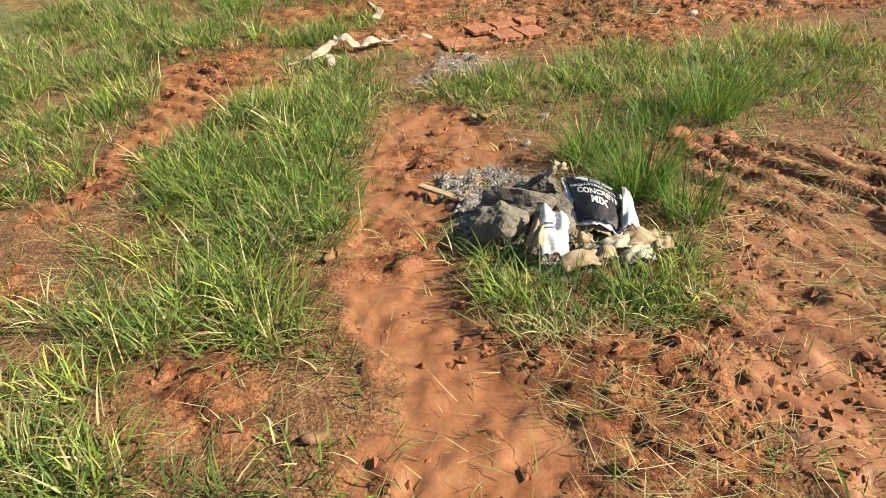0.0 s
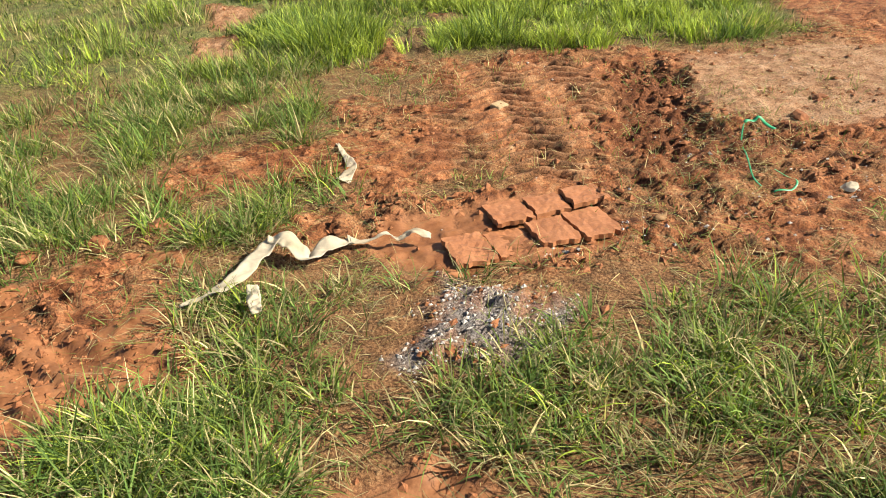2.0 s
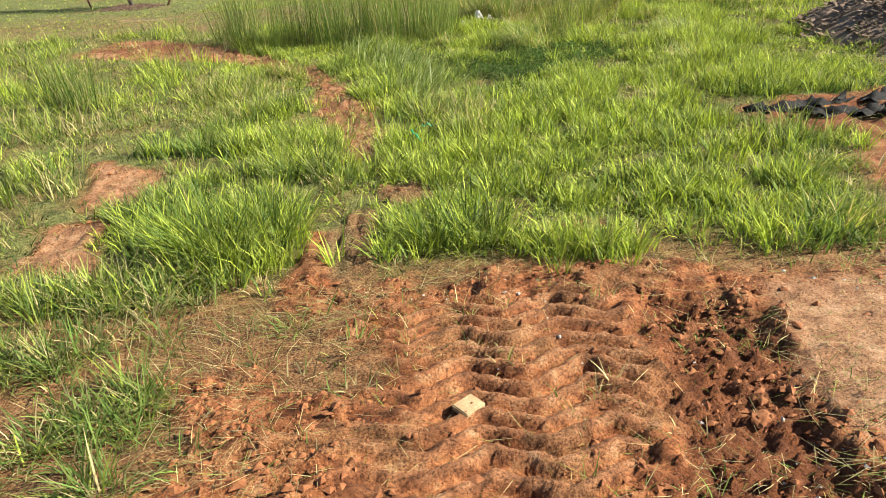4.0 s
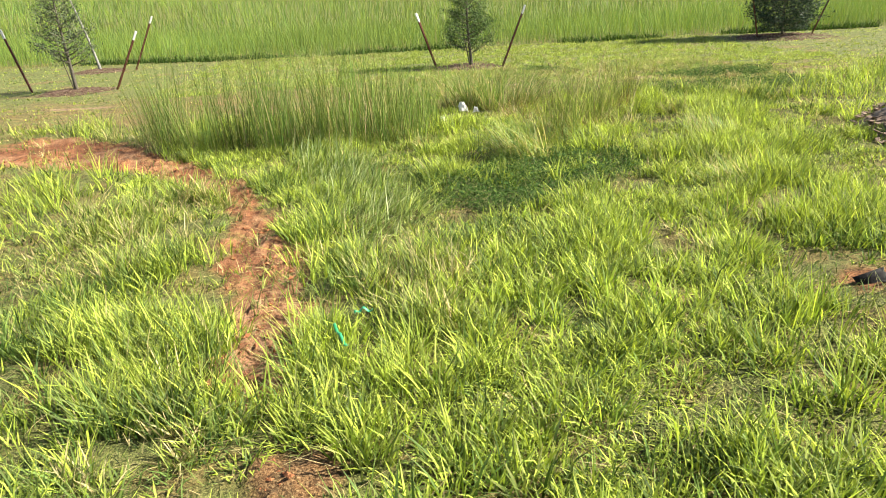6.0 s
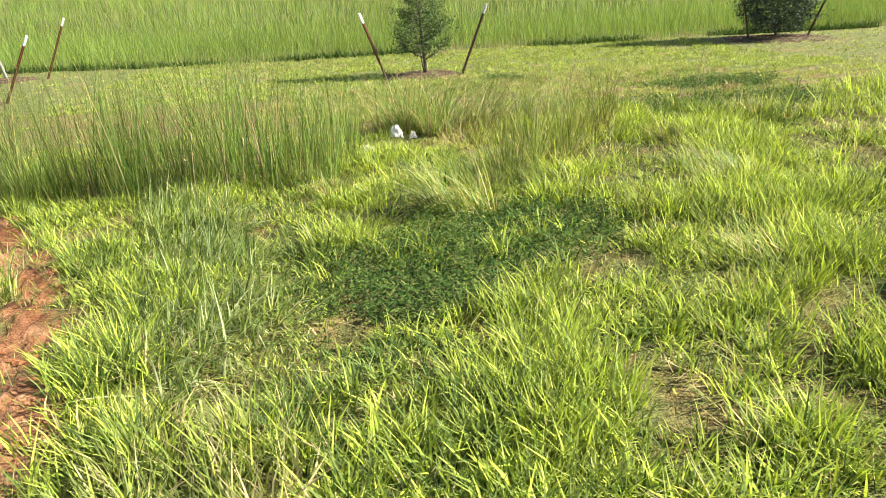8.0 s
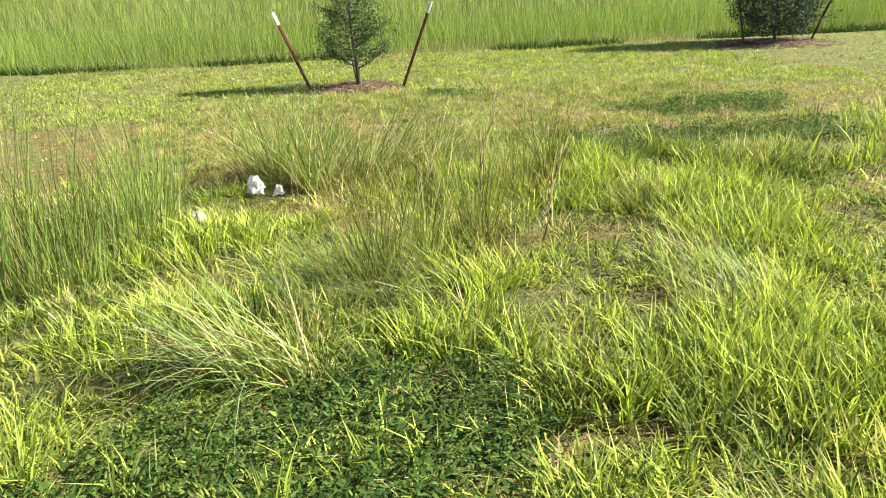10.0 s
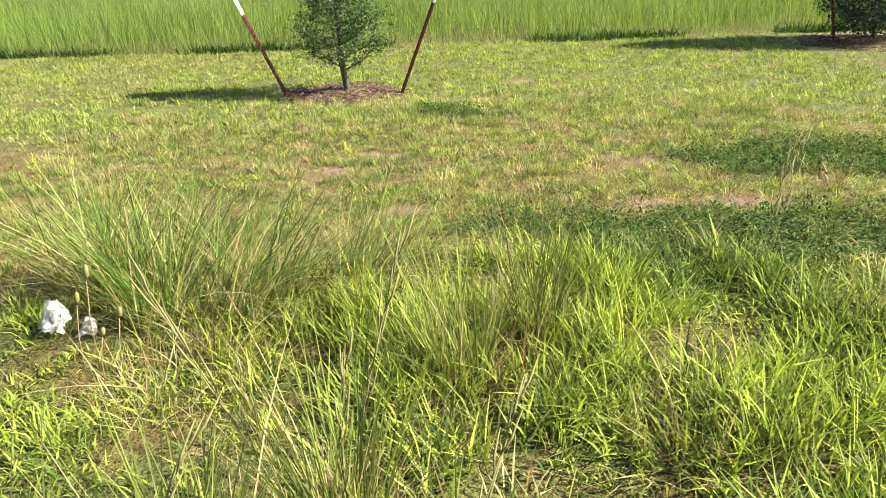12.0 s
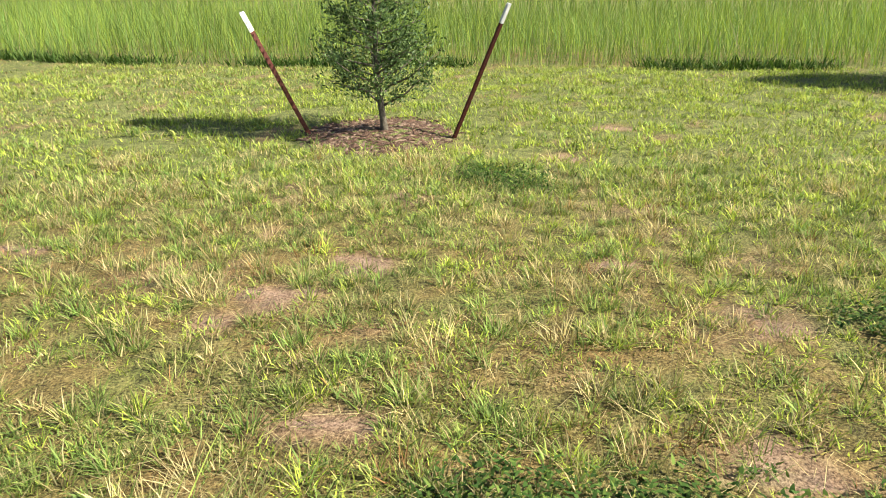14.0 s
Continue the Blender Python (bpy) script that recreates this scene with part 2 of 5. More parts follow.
BARE_A = [(-1.62, 9.0), (-1.27, 9.05), (-1.05, 8.31), (-1.55, 8.4)]
BARE_C = [(-0.02, 8.6), (0.2, 8.6), (0.3, 7.7), (0.0, 7.7)]
BURNT = [(3.3, 10.35), (4.0, 10.6), (5.6, 10.7), (6.4, 10.0), (5.2, 9.3), (4.0, 9.3), (3.5, 9.6)]
BARE_B = [(-1.73, 10.3), (-1.17, 9.95), (-1.1, 9.28), (-1.5, 9.3)]
CLAY_PLATES = [(-0.05, 5.38), (0.05, 5.55), (0.53, 5.68), (1.0, 5.72), (1.1, 5.4), (1.02, 5.2), (0.68, 5.13), (0.41, 5.05), (0.16, 5.08)]
TRACK_FAR = [(0.36, 7.7), (1.55, 7.6), (1.45, 6.9), (1.25, 6.44), (1.1, 5.77), (0.3, 5.85), (0.3, 6.6)]
TRACK_SIDE = [(-1.25, 6.15), (-0.2, 6.0), (0.25, 6.0), (0.3, 6.9), (-0.35, 6.75), (-1.0, 6.5)]
RUT = [(1.66, 7.55), (2.11, 7.4), (2.0, 6.6), (1.9, 6.2), (1.55, 5.95), (1.3, 6.1), (1.36, 6.45)]
PALE = [(2.2, 7.6), (3.2, 7.6), (4.2, 7.2), (3.4, 6.2), (2.6, 6.2), (2.05, 6.5), (2.0, 6.75)]
ASH = [(0.12, 3.12), (0.4, 3.16), (0.6, 2.95), (0.72, 2.7), (0.9, 2.35), (0.85, 2.1), (0.5, 2.12), (0.3, 2.3), (0.2, 2.5), (0.14, 2.8)]
GRAVEL = [(0.1, 4.52), (0.3, 4.98), (0.57, 4.92), (0.82, 4.7), (0.5, 4.46)]
WEED_A = [(1.3, 12.56), (1.67, 13.03), (2.44, 13.44), (3.25, 13.29), (3.23, 12.83), (2.82, 12.56), (2.34, 12.3), (2.07, 11.95), (1.72, 11.82), (1.39, 12.06)]
WEED_B = [(3.64, 16.8), (3.9, 16.93), (4.4, 16.95), (4.76, 16.9), (5.35, 16.75), (6.5, 16.65), (6.4, 15.95), (5.25, 16.05), (4.55, 16.12), (4.19, 16.35), (3.9, 16.6)]
WEED_C = [(5.2, 18.15), (6.1, 18.4), (7.0, 18.2), (6.6, 17.4), (5.5, 17.45)]
WEED_D = [(3.45, 20.3), (3.95, 20.4), (4.1, 20.0), (3.8, 19.8), (3.4, 19.95)]
LODGED = [(-0.1, 14.4), (0.6, 14.3), (0.95, 12.9), (1.2, 12.0), (0.85, 11.4), (0.5, 12.2), (0.2, 13.3)]
DRY_A = [(0.12, 1.95), (0.45, 1.85), (0.87, 1.75), (0.93, 1.42), (0.8, 0.6), (0.4, 0.6), (0.4, 1.2), (0.3, 1.5)]


def soil_at(x, y):
    """Bare soil, 0 to 1."""
    b = np.maximum.reduce([region(x, y, p, 0.06, 0.17, i) for i, p in enumerate(
        (TRACK_LEFT, CLAY_MID, DIRT_LEFT, DIRT_EDGE, DIRT_RIGHT, PATH, BARE_A, BARE_B, BARE_C, DRY_A, CLAY_PLATES, ASH, GRAVEL, BURNT))])
    yard = region(x, y, YARD, 0.12, 0.16, 20)
    b = np.maximum(b, np.maximum.reduce([disc(x, y, *d) for d in ((0.33, 8.4, 0.12, 0.55), (0.6, 9.1, 0.2, 0.2), (1.6, 8.36, 0.18, 0.11))]))
    # grass that has crept into the yard
    creep = np.maximum.reduce([disc(x, y, *d) for d in (
        (-0.55, 5.85, 0.55, 0.22, 10), (0.45, 5.85, 0.4, 0.10, 5), (-0.75, 6.9, 0.5, 0.45), (0.25, 7.25, 0.28, 0.2), (3.0, 4.9, 1.0, 0.35), (2.35, 5.05, 0.2, 0.3))])
    return np.maximum(b, yard * (1 - creep))


def mown_at(x, y):
    """The mown lawn, 0 to 1."""
    lower = 16.3 + 0.35 * (fbm(x, y, 1.2, 3, 31) - 0.5) + 0.9 * step(5.2, 7.5, x) + 0.5 * step(-1, -3, x)
    upper = meadow_line(x)
    return step(-0.12, 0.12, y - lower) * step(-0.1, 0.1, upper - y)


def meadow_line(x):
    return 25.75 + 0.2 * np.clip(-2 - np.asarray(x), 0, 40) + 0.25 * (fbm(x, x * 0 + 3, 0.6, 3, 44) - 0.5)


def lawn_bare(x, y):
    b = fbm(x, y, 2.3, 4, 51)
    spots = np.maximum.reduce([disc(x, y, *d) for d in (
        (3.15, 18.54, 0.2, 0.17), (2.9, 18.08, 0.26, 0.13), (2.68, 17.87, 0.16, 0.09), (4.38, 18.57, 0.16, 0.08), (4.94, 18.04, 0.26, 0.1), (4.72, 17.07, 0.34, 0.11),
        (3.33, 17.14, 0.24, 0.12), (3.17, 19.65, 0.26, 0.09), (2.41, 19.93, 0.14, 0.09), (4.72, 21.99, 0.25, 0.13), (4.22, 20.92, 0.32, 0.11), (1.24, 18.54, 0.22, 0.1),
        (5.15, 17.02, 0.45, 0.09, -8), (2.45, 19.0, 0.2, 0.08), (-3.9, 18.75, 0.6, 0.15))])
    return np.maximum(spots, step(0.62, 0.76, b) * 0.5) * mown_at(x, y)


# ---------------------------------------------------------------- ground sheet


def bars(u, pitch, duty=0.5, sharp=0.16):
    """A row of raised lugs along u."""
    f = np.abs((u / pitch) % 1.0 - 0.5) * 2
    return step(1 - duty - sharp, 1 - duty + sharp, f)


def relief(x, y):
    """Tyre lugs, ruts, clods and plates above the lie of the land; also which soil lies where."""
    wob, wob2 = fbm(x, y, 3, 3, 61) - 0.5, fbm(x, y, 14, 4, 62) - 0.5
    soil = soil_at(x, y)
    wet = np.maximum.reduce([region(x, y, CLAY_MID, 0.05, 0.07, 1) * step(0.3, 0.5, fbm(x, y, 2.2, 4, 63)), region(x, y, CLAY_PLATES, 0.04, 0.05, 9),
                             region(x, y, TRACK_LEFT, 0.06, 0.12, 0) * step(0.40, 0.48, fbm(x, y, 3.2, 4, 64)),
                             region(x, y, DIRT_RIGHT, 0.05, 0.1, 4) * step(0.42, 0.5, fbm(x, y, 2.5, 4, 65)) * 0.85])
    pale = np.maximum.reduce([region(x, y, PALE, 0.08, 0.12, 5), region(x, y, DIRT_RIGHT, 0.1, 0.1, 4) * 0.35, region(x, y, PATH, 0.08, 0.1, 5) * (0.3 + 0.55 * step(0.48, 0.6, fbm(x, y, 2.6, 4, 86))),
                              region(x, y, BARE_A) * 0.7, region(x, y, BARE_B) * 0.7, 0.95 * lawn_bare(x, y), 0.2 * mown_at(x, y) * step(0.45, 0.6, fbm(x, y, 3, 3, 83))])
    rut = region(x, y, RUT, 0.08, 0.10, 7)
    dark = np.maximum.reduce([rut, disc(x, y, -1.45, 5.52, 0.5, 0.10, 12), disc(x, y, -1.0, 5.6, 0.25, 0.10), disc(x, y, 1.9, 6.0, 0.6, 0.22, 20) * 0.8,
                              disc(x, y, 1.3, 3.25, 0.28, 0.1, -10) * 0.8, region(x, y, BURNT, 0.1, 0.15, 15) * (0.3 + 0.7 * step(0.42, 0.55, fbm(x, y, 3, 3, 85))), step(0.58, 0.72, fbm(x, y, 3.2, 4, 66)) * 0.4 * region(x, y, YARD), 0.75 * region(x, y, PATH, 0.08, 0.1, 5) * step(0.52, 0.62, fbm(x, y, 2.2, 4, 87))])
    z = (fbm(x, y, 1.1, 3, 67) - 0.5) * 0.05 + wob2 * (0.012 + 0.014 * soil)
    crumb = np.abs(fbm(x, y, 16, 4, 68) - 0.5) * 2
    tracks = np.maximum.reduce([region(x, y, TRACK_FAR, 0.08, 0.06, 12), region(x, y, TRACK_LEFT, 0.08, 0.06, 13), region(x, y, PALE, 0.08, 0.1, 5), 0.8 * region(x, y, DIRT_RIGHT, 0.1, 0.1, 14), 0.7 * region(x, y, TRACK_SIDE, 0.1, 0.08, 16)])
    rough_soil = soil * (1 - wet) * (1 - 0.6 * tracks)
    flake = step(0.5, 0.56, fbm(x, y, 7, 4, 77)) + step(0.58, 0.63, fbm(x, y, 9, 4, 78))
    z = z + rough_soil * (0.055 * crumb * crumb + 0.02 * flake + 0.012 * (fbm(x, y, 40, 3, 69) - 0.5)) + 0.013 * soil * wet * flake
    # lugs left by tyres
    far = region(x, y, TRACK_FAR, 0.08, 0.06, 12)
    u = y + 0.2 * np.abs(((x - 0.62 + 0.05 * (y - 6)) / 0.44) % 1.0 - 0.5) + 0.05 * wob
    strong = step(0.45, 0.8, x) * 0.5 + 0.45
    z = z + far * strong * 0.055 * (bars(u, 0.112, 0.5, 0.28) - 0.4) * (0.7 + 0.4 * step(0.3, 0.7, fbm(x, y, 4, 3, 70)))
    # lighter crests put into the colour to strengthen the lug relief
    pale = np.maximum(pale, 0.45 * far * strong * bars(u, 0.112, 0.45, 0.25) * (0.4 + fbm(x, y, 6, 3, 84)))
    side = region(x, y, TRACK_SIDE, 0.1, 0.08, 16)
    z = z + side * 0.04 * (bars(y - 0.3 * x + 0.12 * wob, 0.15, 0.5, 0.2) - 0.5) * (0.3 + 0.7 * step(0.35, 0.6, fbm(x, y, 3, 3, 89)))
    left = region(x, y, TRACK_LEFT, 0.1, 0.06, 13)
    u = (y * 0.85 + x * 0.5) + 0.05 * wob
    z = z + left * 0.034 * (bars(u + 0.2 * wob, 0.17, 0.5, 0.15) - 0.5) * (0.4 + 0.6 * step(0.35, 0.6, fbm(x, y, 3, 3, 71)))
    right = region(x, y, DIRT_RIGHT, 0.12, 0.06, 14)
    u = 0.9 * x + 0.45 * y
    z = z + right * (0.022 * step(2.1, 2.4, y) + 0.02) * (bars(u + 0.10 * wob, 0.19, 0.4, 0.2) - 0.5) * (0.25 + 0.75 * step(0.3, 0.55, fbm(x, y, 2.4, 3, 72)))
    plates = region(x, y, CLAY_PLATES, 0.05, 0.04, 9)
    u = x + 0.3 * (y - 5.4) + 0.15 * wob
    v = y - 5.43 - 0.12 * (x - 0.7) + 0.12 * wob
    fu, fv = (u / 0.2) % 1.0, ((v + 0.02) / 0.21) % 1.0
    crack = np.maximum(1 - step(0.0, 0.14, fu), 1 - step(0.0, 0.12, fv)) * (0.5 + 0.8 * fbm(x, y, 3, 2, 79))
    z = z - plates * (0.022 + 0.006 * crack)
    ridge_soil = plates * crack * 0.7
    z = z - 0.06 * rut * (0.7 + 0.6 * fbm(x, y, 3, 2, 73)) + 0.06 * rut * crumb
    z = z - 0.02 * disc(x, y, 1.70, 6.62, 0.10, 0.10)
    z = z + 0.06 * disc(x, y, -1.42, 5.52, 0.5, 0.10, 12) * (0.4 + crumb) + 0.05 * disc(x, y, 1.35, 3.22, 0.3, 0.09, -10) * (0.3 + crumb)
    mid = region(x, y, CLAY_MID, 0.07, 0.04, 1)
    z = z - 0.03 * mid + 0.006 * wet * (bars(y + 0.1 * wob, 0.33, 0.5, 0.2) - 0.5)
    z = z - 0.03 * region(x, y, PATH, 0.12, 0.05, 5)
    # mulch rings under the young trees
    for cx, cy, r in RINGS:
        d = np.hypot((x - cx) / r, (y - cy) / r)
        z = z + 0.05 * (1 - step(0.2, 1.05, d)) * (y < 30)
    ash = np.maximum(region(x, y, ASH, 0.06, 0.08, 10) * (0.45 + 0.8 * step(0.4, 0.55, fbm(x, y, 9, 4, 74))), region(x, y, GRAVEL, 0.08, 0.12, 11) * (0.3 + 0.5 * step(0.42, 0.58, fbm(x, y, 6, 3, 88))))
    ash = np.maximum(ash, 0.38 * lawn_bare(x, y))
    wet = wet * (1 - 0.8 * np.clip(ridge_soil, 0, 1))
    return z, soil, np.clip(wet, 0, 1), np.clip(pale, 0, 1), np.clip(np.maximum(dark, 0.6 * ridge_soil), 0, 1), np.clip(ash, 0, 1)


RINGS = [(2.62, 21.6, 0.64), (10.5, 24.3, 1.0), (-4.85, 21.25, 0.6), (-5.75, 25.0, 0.55)]


def ground_z(x, y):
    return base_z(x, y) + relief(np.asarray(x, float), np.asarray(y, float))[0]


def axis(parts, lo, hi):
    a = np.concatenate([np.arange(p, q, s) for p, q, s in parts])
    up, dn = [parts[-1][1]], [parts[0][0]]
    s = parts[-1][2]
    while up[-1] < hi:
        s *= 1.25
        up.append(up[-1] + s)
    s = parts[0][2]
    while dn[-1] > lo:
        s *= 1.25
        dn.append(dn[-1] - s)
    return np.concatenate([dn[:0:-1], a, up])


def fill_mesh(name, verts, faces, material, colours=None, smooth=False):
    """A mesh from arrays; all faces have the same number of corners."""
    me = bpy.data.meshes.new(name)
    k = faces.shape[1]
    me.vertices.add(len(verts))
    me.vertices.foreach_set("co", np.ascontiguousarray(verts, np.float32).ravel())
    me.loops.add(faces.size)
    me.loops.foreach_set("vertex_index", np.ascontiguousarray(faces, np.int32).ravel())
    me.polygons.add(len(faces))
    me.polygons.foreach_set("loop_start", np.arange(0, faces.size, k, dtype=np.int32))
    me.polygons.foreach_set("use_smooth", np.full(len(faces), smooth))
    for key, c in (colours or {}).items():
        at = me.attributes.new(key, "FLOAT_COLOR", "POINT")
        at.data.foreach_set("color", np.ascontiguousarray(c, np.float32).ravel())
    me.materials.append(material)
    me.update(calc_edges=True)
    return me


def build_ground():
    xs = axis([(-7, -2.0, 0.14), (-2.0, 3.0, 0.021), (3.0, 9, 0.12)], -700, 700)
    ys = axis([(0.9, 4.9, 0.0205), (4.9, 7.8, 0.013), (7.8, 8.0, 0.0205), (8.0, 17, 0.08), (17, 27, 0.16)], -300, 900)
    X, Y = np.meshgrid(xs, ys, indexing="ij")
    x, y = X.ravel(), Y.ravel()
    z, soil, wet, pale, dark, ash = relief(x, y)
    z = z + base_z(x, y)
    nx, ny = X.shape
    i = np.arange(nx * ny).reshape(nx, ny)
    f = np.stack([i[:-1, :-1], i[1:, :-1], i[1:, 1:], i[:-1, 1:]], -1).reshape(-1, 4)
    one = np.ones(len(x))
    thatch = np.clip((1 - soil) * 0.55 + 0.35 * step(0.5, 0.65, fbm(x, y, 4, 4, 80)) * soil * (1 - wet) + 0.7 * soil * (disc(x, y, 0.33, 8.4, 0.2, 0.7) + disc(x, y, 0.6, 9.1, 0.3, 0.3)), 0, 1)
    thatch = thatch * (1 - 0.85 * region(x, y, CLAY_MID, 0.06, 0.06, 1))
    thatch = np.where(y > 27, 0.15, np.maximum(thatch, 0.5 * mown_at(x, y))) * (1 - pale) * (1 - 0.8 * dark * soil)
    rank = step(2.4, 4.5, np.abs(x - 0.6) - 0.5 * step(0, 8, x) * 8) * step(9, 7, y) + step(-0.5, -2.5, y)
    thatch = thatch * (1 - 0.5 * np.clip(rank, 0, 1))
    sward = np.clip(np.clip(rank, 0, 1) * (1 - soil) * (0.5 + 0.5 * step(0.4, 0.55, fbm(x, y, 0.8, 4, 82))) + step(7.6, 8.6, y) * (1 - soil) * 0.7 * (0.8 + 0.5 * step(0.4, 0.6, fbm(x, y, 5, 3, 81))) * (1 - 0.1 * mown_at(x, y)) + step(26, 30, y) * 0.3, 0, 1) * (1 - pale)
    sward = np.maximum(sward, 0.95 * mown_at(x, y) * (1 - lawn_bare(x, y)) * (0.4 + 0.6 * step(18.2, 20.5, y + 0.5 * step(3.5, 5, x))))
    mats = np.maximum.reduce([region(x, y, p, 0.10, 0.2, 90 + i) for i, p in enumerate((WEED_A, WEED_B, WEED_C, WEED_D))])
    sward = np.maximum(sward, 0.95 * mats)
    me = fill_mesh("ground", np.stack([x, y, z], -1), f, M_GROUND, {
        "soil": np.stack([wet, pale * np.maximum(soil, pale), dark * soil, one], -1), "cover": np.stack([thatch, ash, sward, one], -1)}, True)
    tagged(new("ground", me), "red clay building plot with tyre tracks running into mown grass", "ground", kind="structure")


build_ground()


def shine_through(m, amount):
    """Lets a thin film or sheet pass part of the light."""
    n, l = m.node_tree.nodes, m.node_tree.links
    t, k = n.new("ShaderNodeBsdfTranslucent"), n.new("ShaderNodeMixShader")
    t.inputs["Color"].default_value = (0.85, 0.85, 0.83, 1)
    k.inputs[0].default_value = amount
    l.new(n["Principled BSDF"].outputs[0], k.inputs[1])
    l.new(t.outputs[0], k.inputs[2])
    l.new(k.outputs[0], n["Material Output"].inputs["Surface"])


shine_through(M_FILM, 0.45)
shine_through(M_CREAM, 0.38)

# ---------------------------------------------------------------- things


def part(name, bm, material, parent, label=""):
    """Links a bmesh as one mesh object under a thing or a part."""
    me = bpy.data.meshes.new(name)
    bm.to_mesh(me)
    bm.free()
    me.materials.append(material)
    ob = new(name, me)
    ob.parent = parent
    return tagged(ob, label)


def thing(name, x, y, z, label, category, group="", turn=0.0):
    ob = new(name)
    ob.empty_display_size = 0.1
    ob.matrix_world = pose(x, y, z, 0, 0, turn)
    return tagged(ob, label, category, group)


def gz1(x, y):
    return float(ground_z(np.array([x]), np.array([y]))[0])


def tube(bm, pts, radii, sides=7):
    """A tapering round limb along points."""
    rings = []
    for i, (p, r) in enumerate(zip(pts, radii)):
        p = Vector(p)
        d = (Vector(pts[min(i + 1, len(pts) - 1)]) - Vector(pts[max(i - 1, 0)])).normalized()
        a = d.orthogonal().normalized()
        b = d.cross(a)
        rings.append([bm.verts.new(p + (a * math.cos(k * 2 * math.pi / sides) + b * math.sin(k * 2 * math.pi / sides)) * r) for k in range(sides)])
    for r0, r1 in zip(rings, rings[1:]):
        for k in range(sides):
            bm.faces.new((r0[k], r0[(k + 1) % sides], r1[(k + 1) % sides], r1[k])).smooth = True
    bm.faces.new(rings[-1])
    bm.faces.new(rings[0][::-1])


def steel_post(bx, by, top, label="dark red steel stake with white painted tip leaning outward"):
    """A studded T-section stake driven into the turf."""
    z = gz1(bx, by)
    foot, head = Vector((bx, by, z - 0.05)), Vector(top)
    ob = new("steel_stake")
    ob.matrix_world = Matrix.Translation(foot) @ (head - foot).to_track_quat("Z", "X").to_matrix().to_4x4()
    tagged(ob, label, "stake", "tree stakes")
    L = (head - foot).length

    def bar(z0, z1, grow):
        bm = bmesh.new()
        w, t, d = 0.019 + grow, 0.004 + grow, 0.036 + grow
        sect = [(-w, -t), (w, -t), (w, t), (t, t), (t, d), (-t, d), (-t, t), (-w, t)]
        lo, hi = [bm.verts.new((a, b, z0)) for a, b in sect], [bm.verts.new((a, b, z1)) for a, b in sect]
        for k in range(8):
            bm.faces.new((lo[k], lo[(k + 1) % 8], hi[(k + 1) % 8], hi[k]))
        bm.faces.new(hi), bm.faces.new(lo[::-1])
        return bm

    cut = L - 0.17
    part("shaft", bar(0, cut, 0.0), M_POST, ob)
    part("tip", bar(cut, L, 0.0015), M_TIP, ob, "white painted tip")
    for k in range(int((L - 0.15) / 0.055)):
        bm = bmesh.new()
        zz = 0.12 + k * 0.055
        bmesh.ops.create_cube(bm, size=1, matrix=Matrix.Translation((0, -0.008, zz)) @ Matrix.Diagonal((0.014, 0.012, 0.018, 1)))
        part("stud", bm, M_TIP if zz > cut else M_POST, ob)


def leaf_cloud(name, parent, places, size, tones, label=""):
    """A crown of single leaves round the twig ends given."""
    p = np.array(places)
    n = len(p)
    out = np.arctan2(p[:, 1], p[:, 0]) + RNG0.normal(0, 1.2, n)
    t = np.array(tones)[RNG0.randint(0, len(tones), n)] * RNG0.uniform(0.75, 1.25, (n, 1))
    L, W = size * RNG0.uniform(0.7, 1.3, n), size * 0.42 * RNG0.uniform(0.8, 1.2, n)
    tilt = RNG0.uniform(0.3, 1.9, n)
    d = np.stack([np.cos(out) * np.sin(tilt), np.sin(out) * np.sin(tilt), np.cos(tilt)], -1)
    s = np.cross(d, RNG0.normal(0, 1, (n, 3)))
    s /= np.linalg.norm(s, axis=1)[:, None]
    v = np.stack([p, p + d * L[:, None] * 0.5 + s * W[:, None] * 0.5, p + d * L[:, None], p + d * L[:, None] * 0.5 - s * W[:, None] * 0.5], 1)
    f = (np.arange(n) * 4)[:, None] + np.arange(4)[None]
    c = np.repeat(np.concatenate([t, np.ones((n, 1))], -1)[:, None], 4, 1)
    ob = new(name, fill_mesh(name, v.reshape(-1, 3), f, M_LEAF, {"tint": c.reshape(-1, 4)}))
    ob.parent = parent
    return tagged(ob, label)


RNG0 = np.random.RandomState(5)


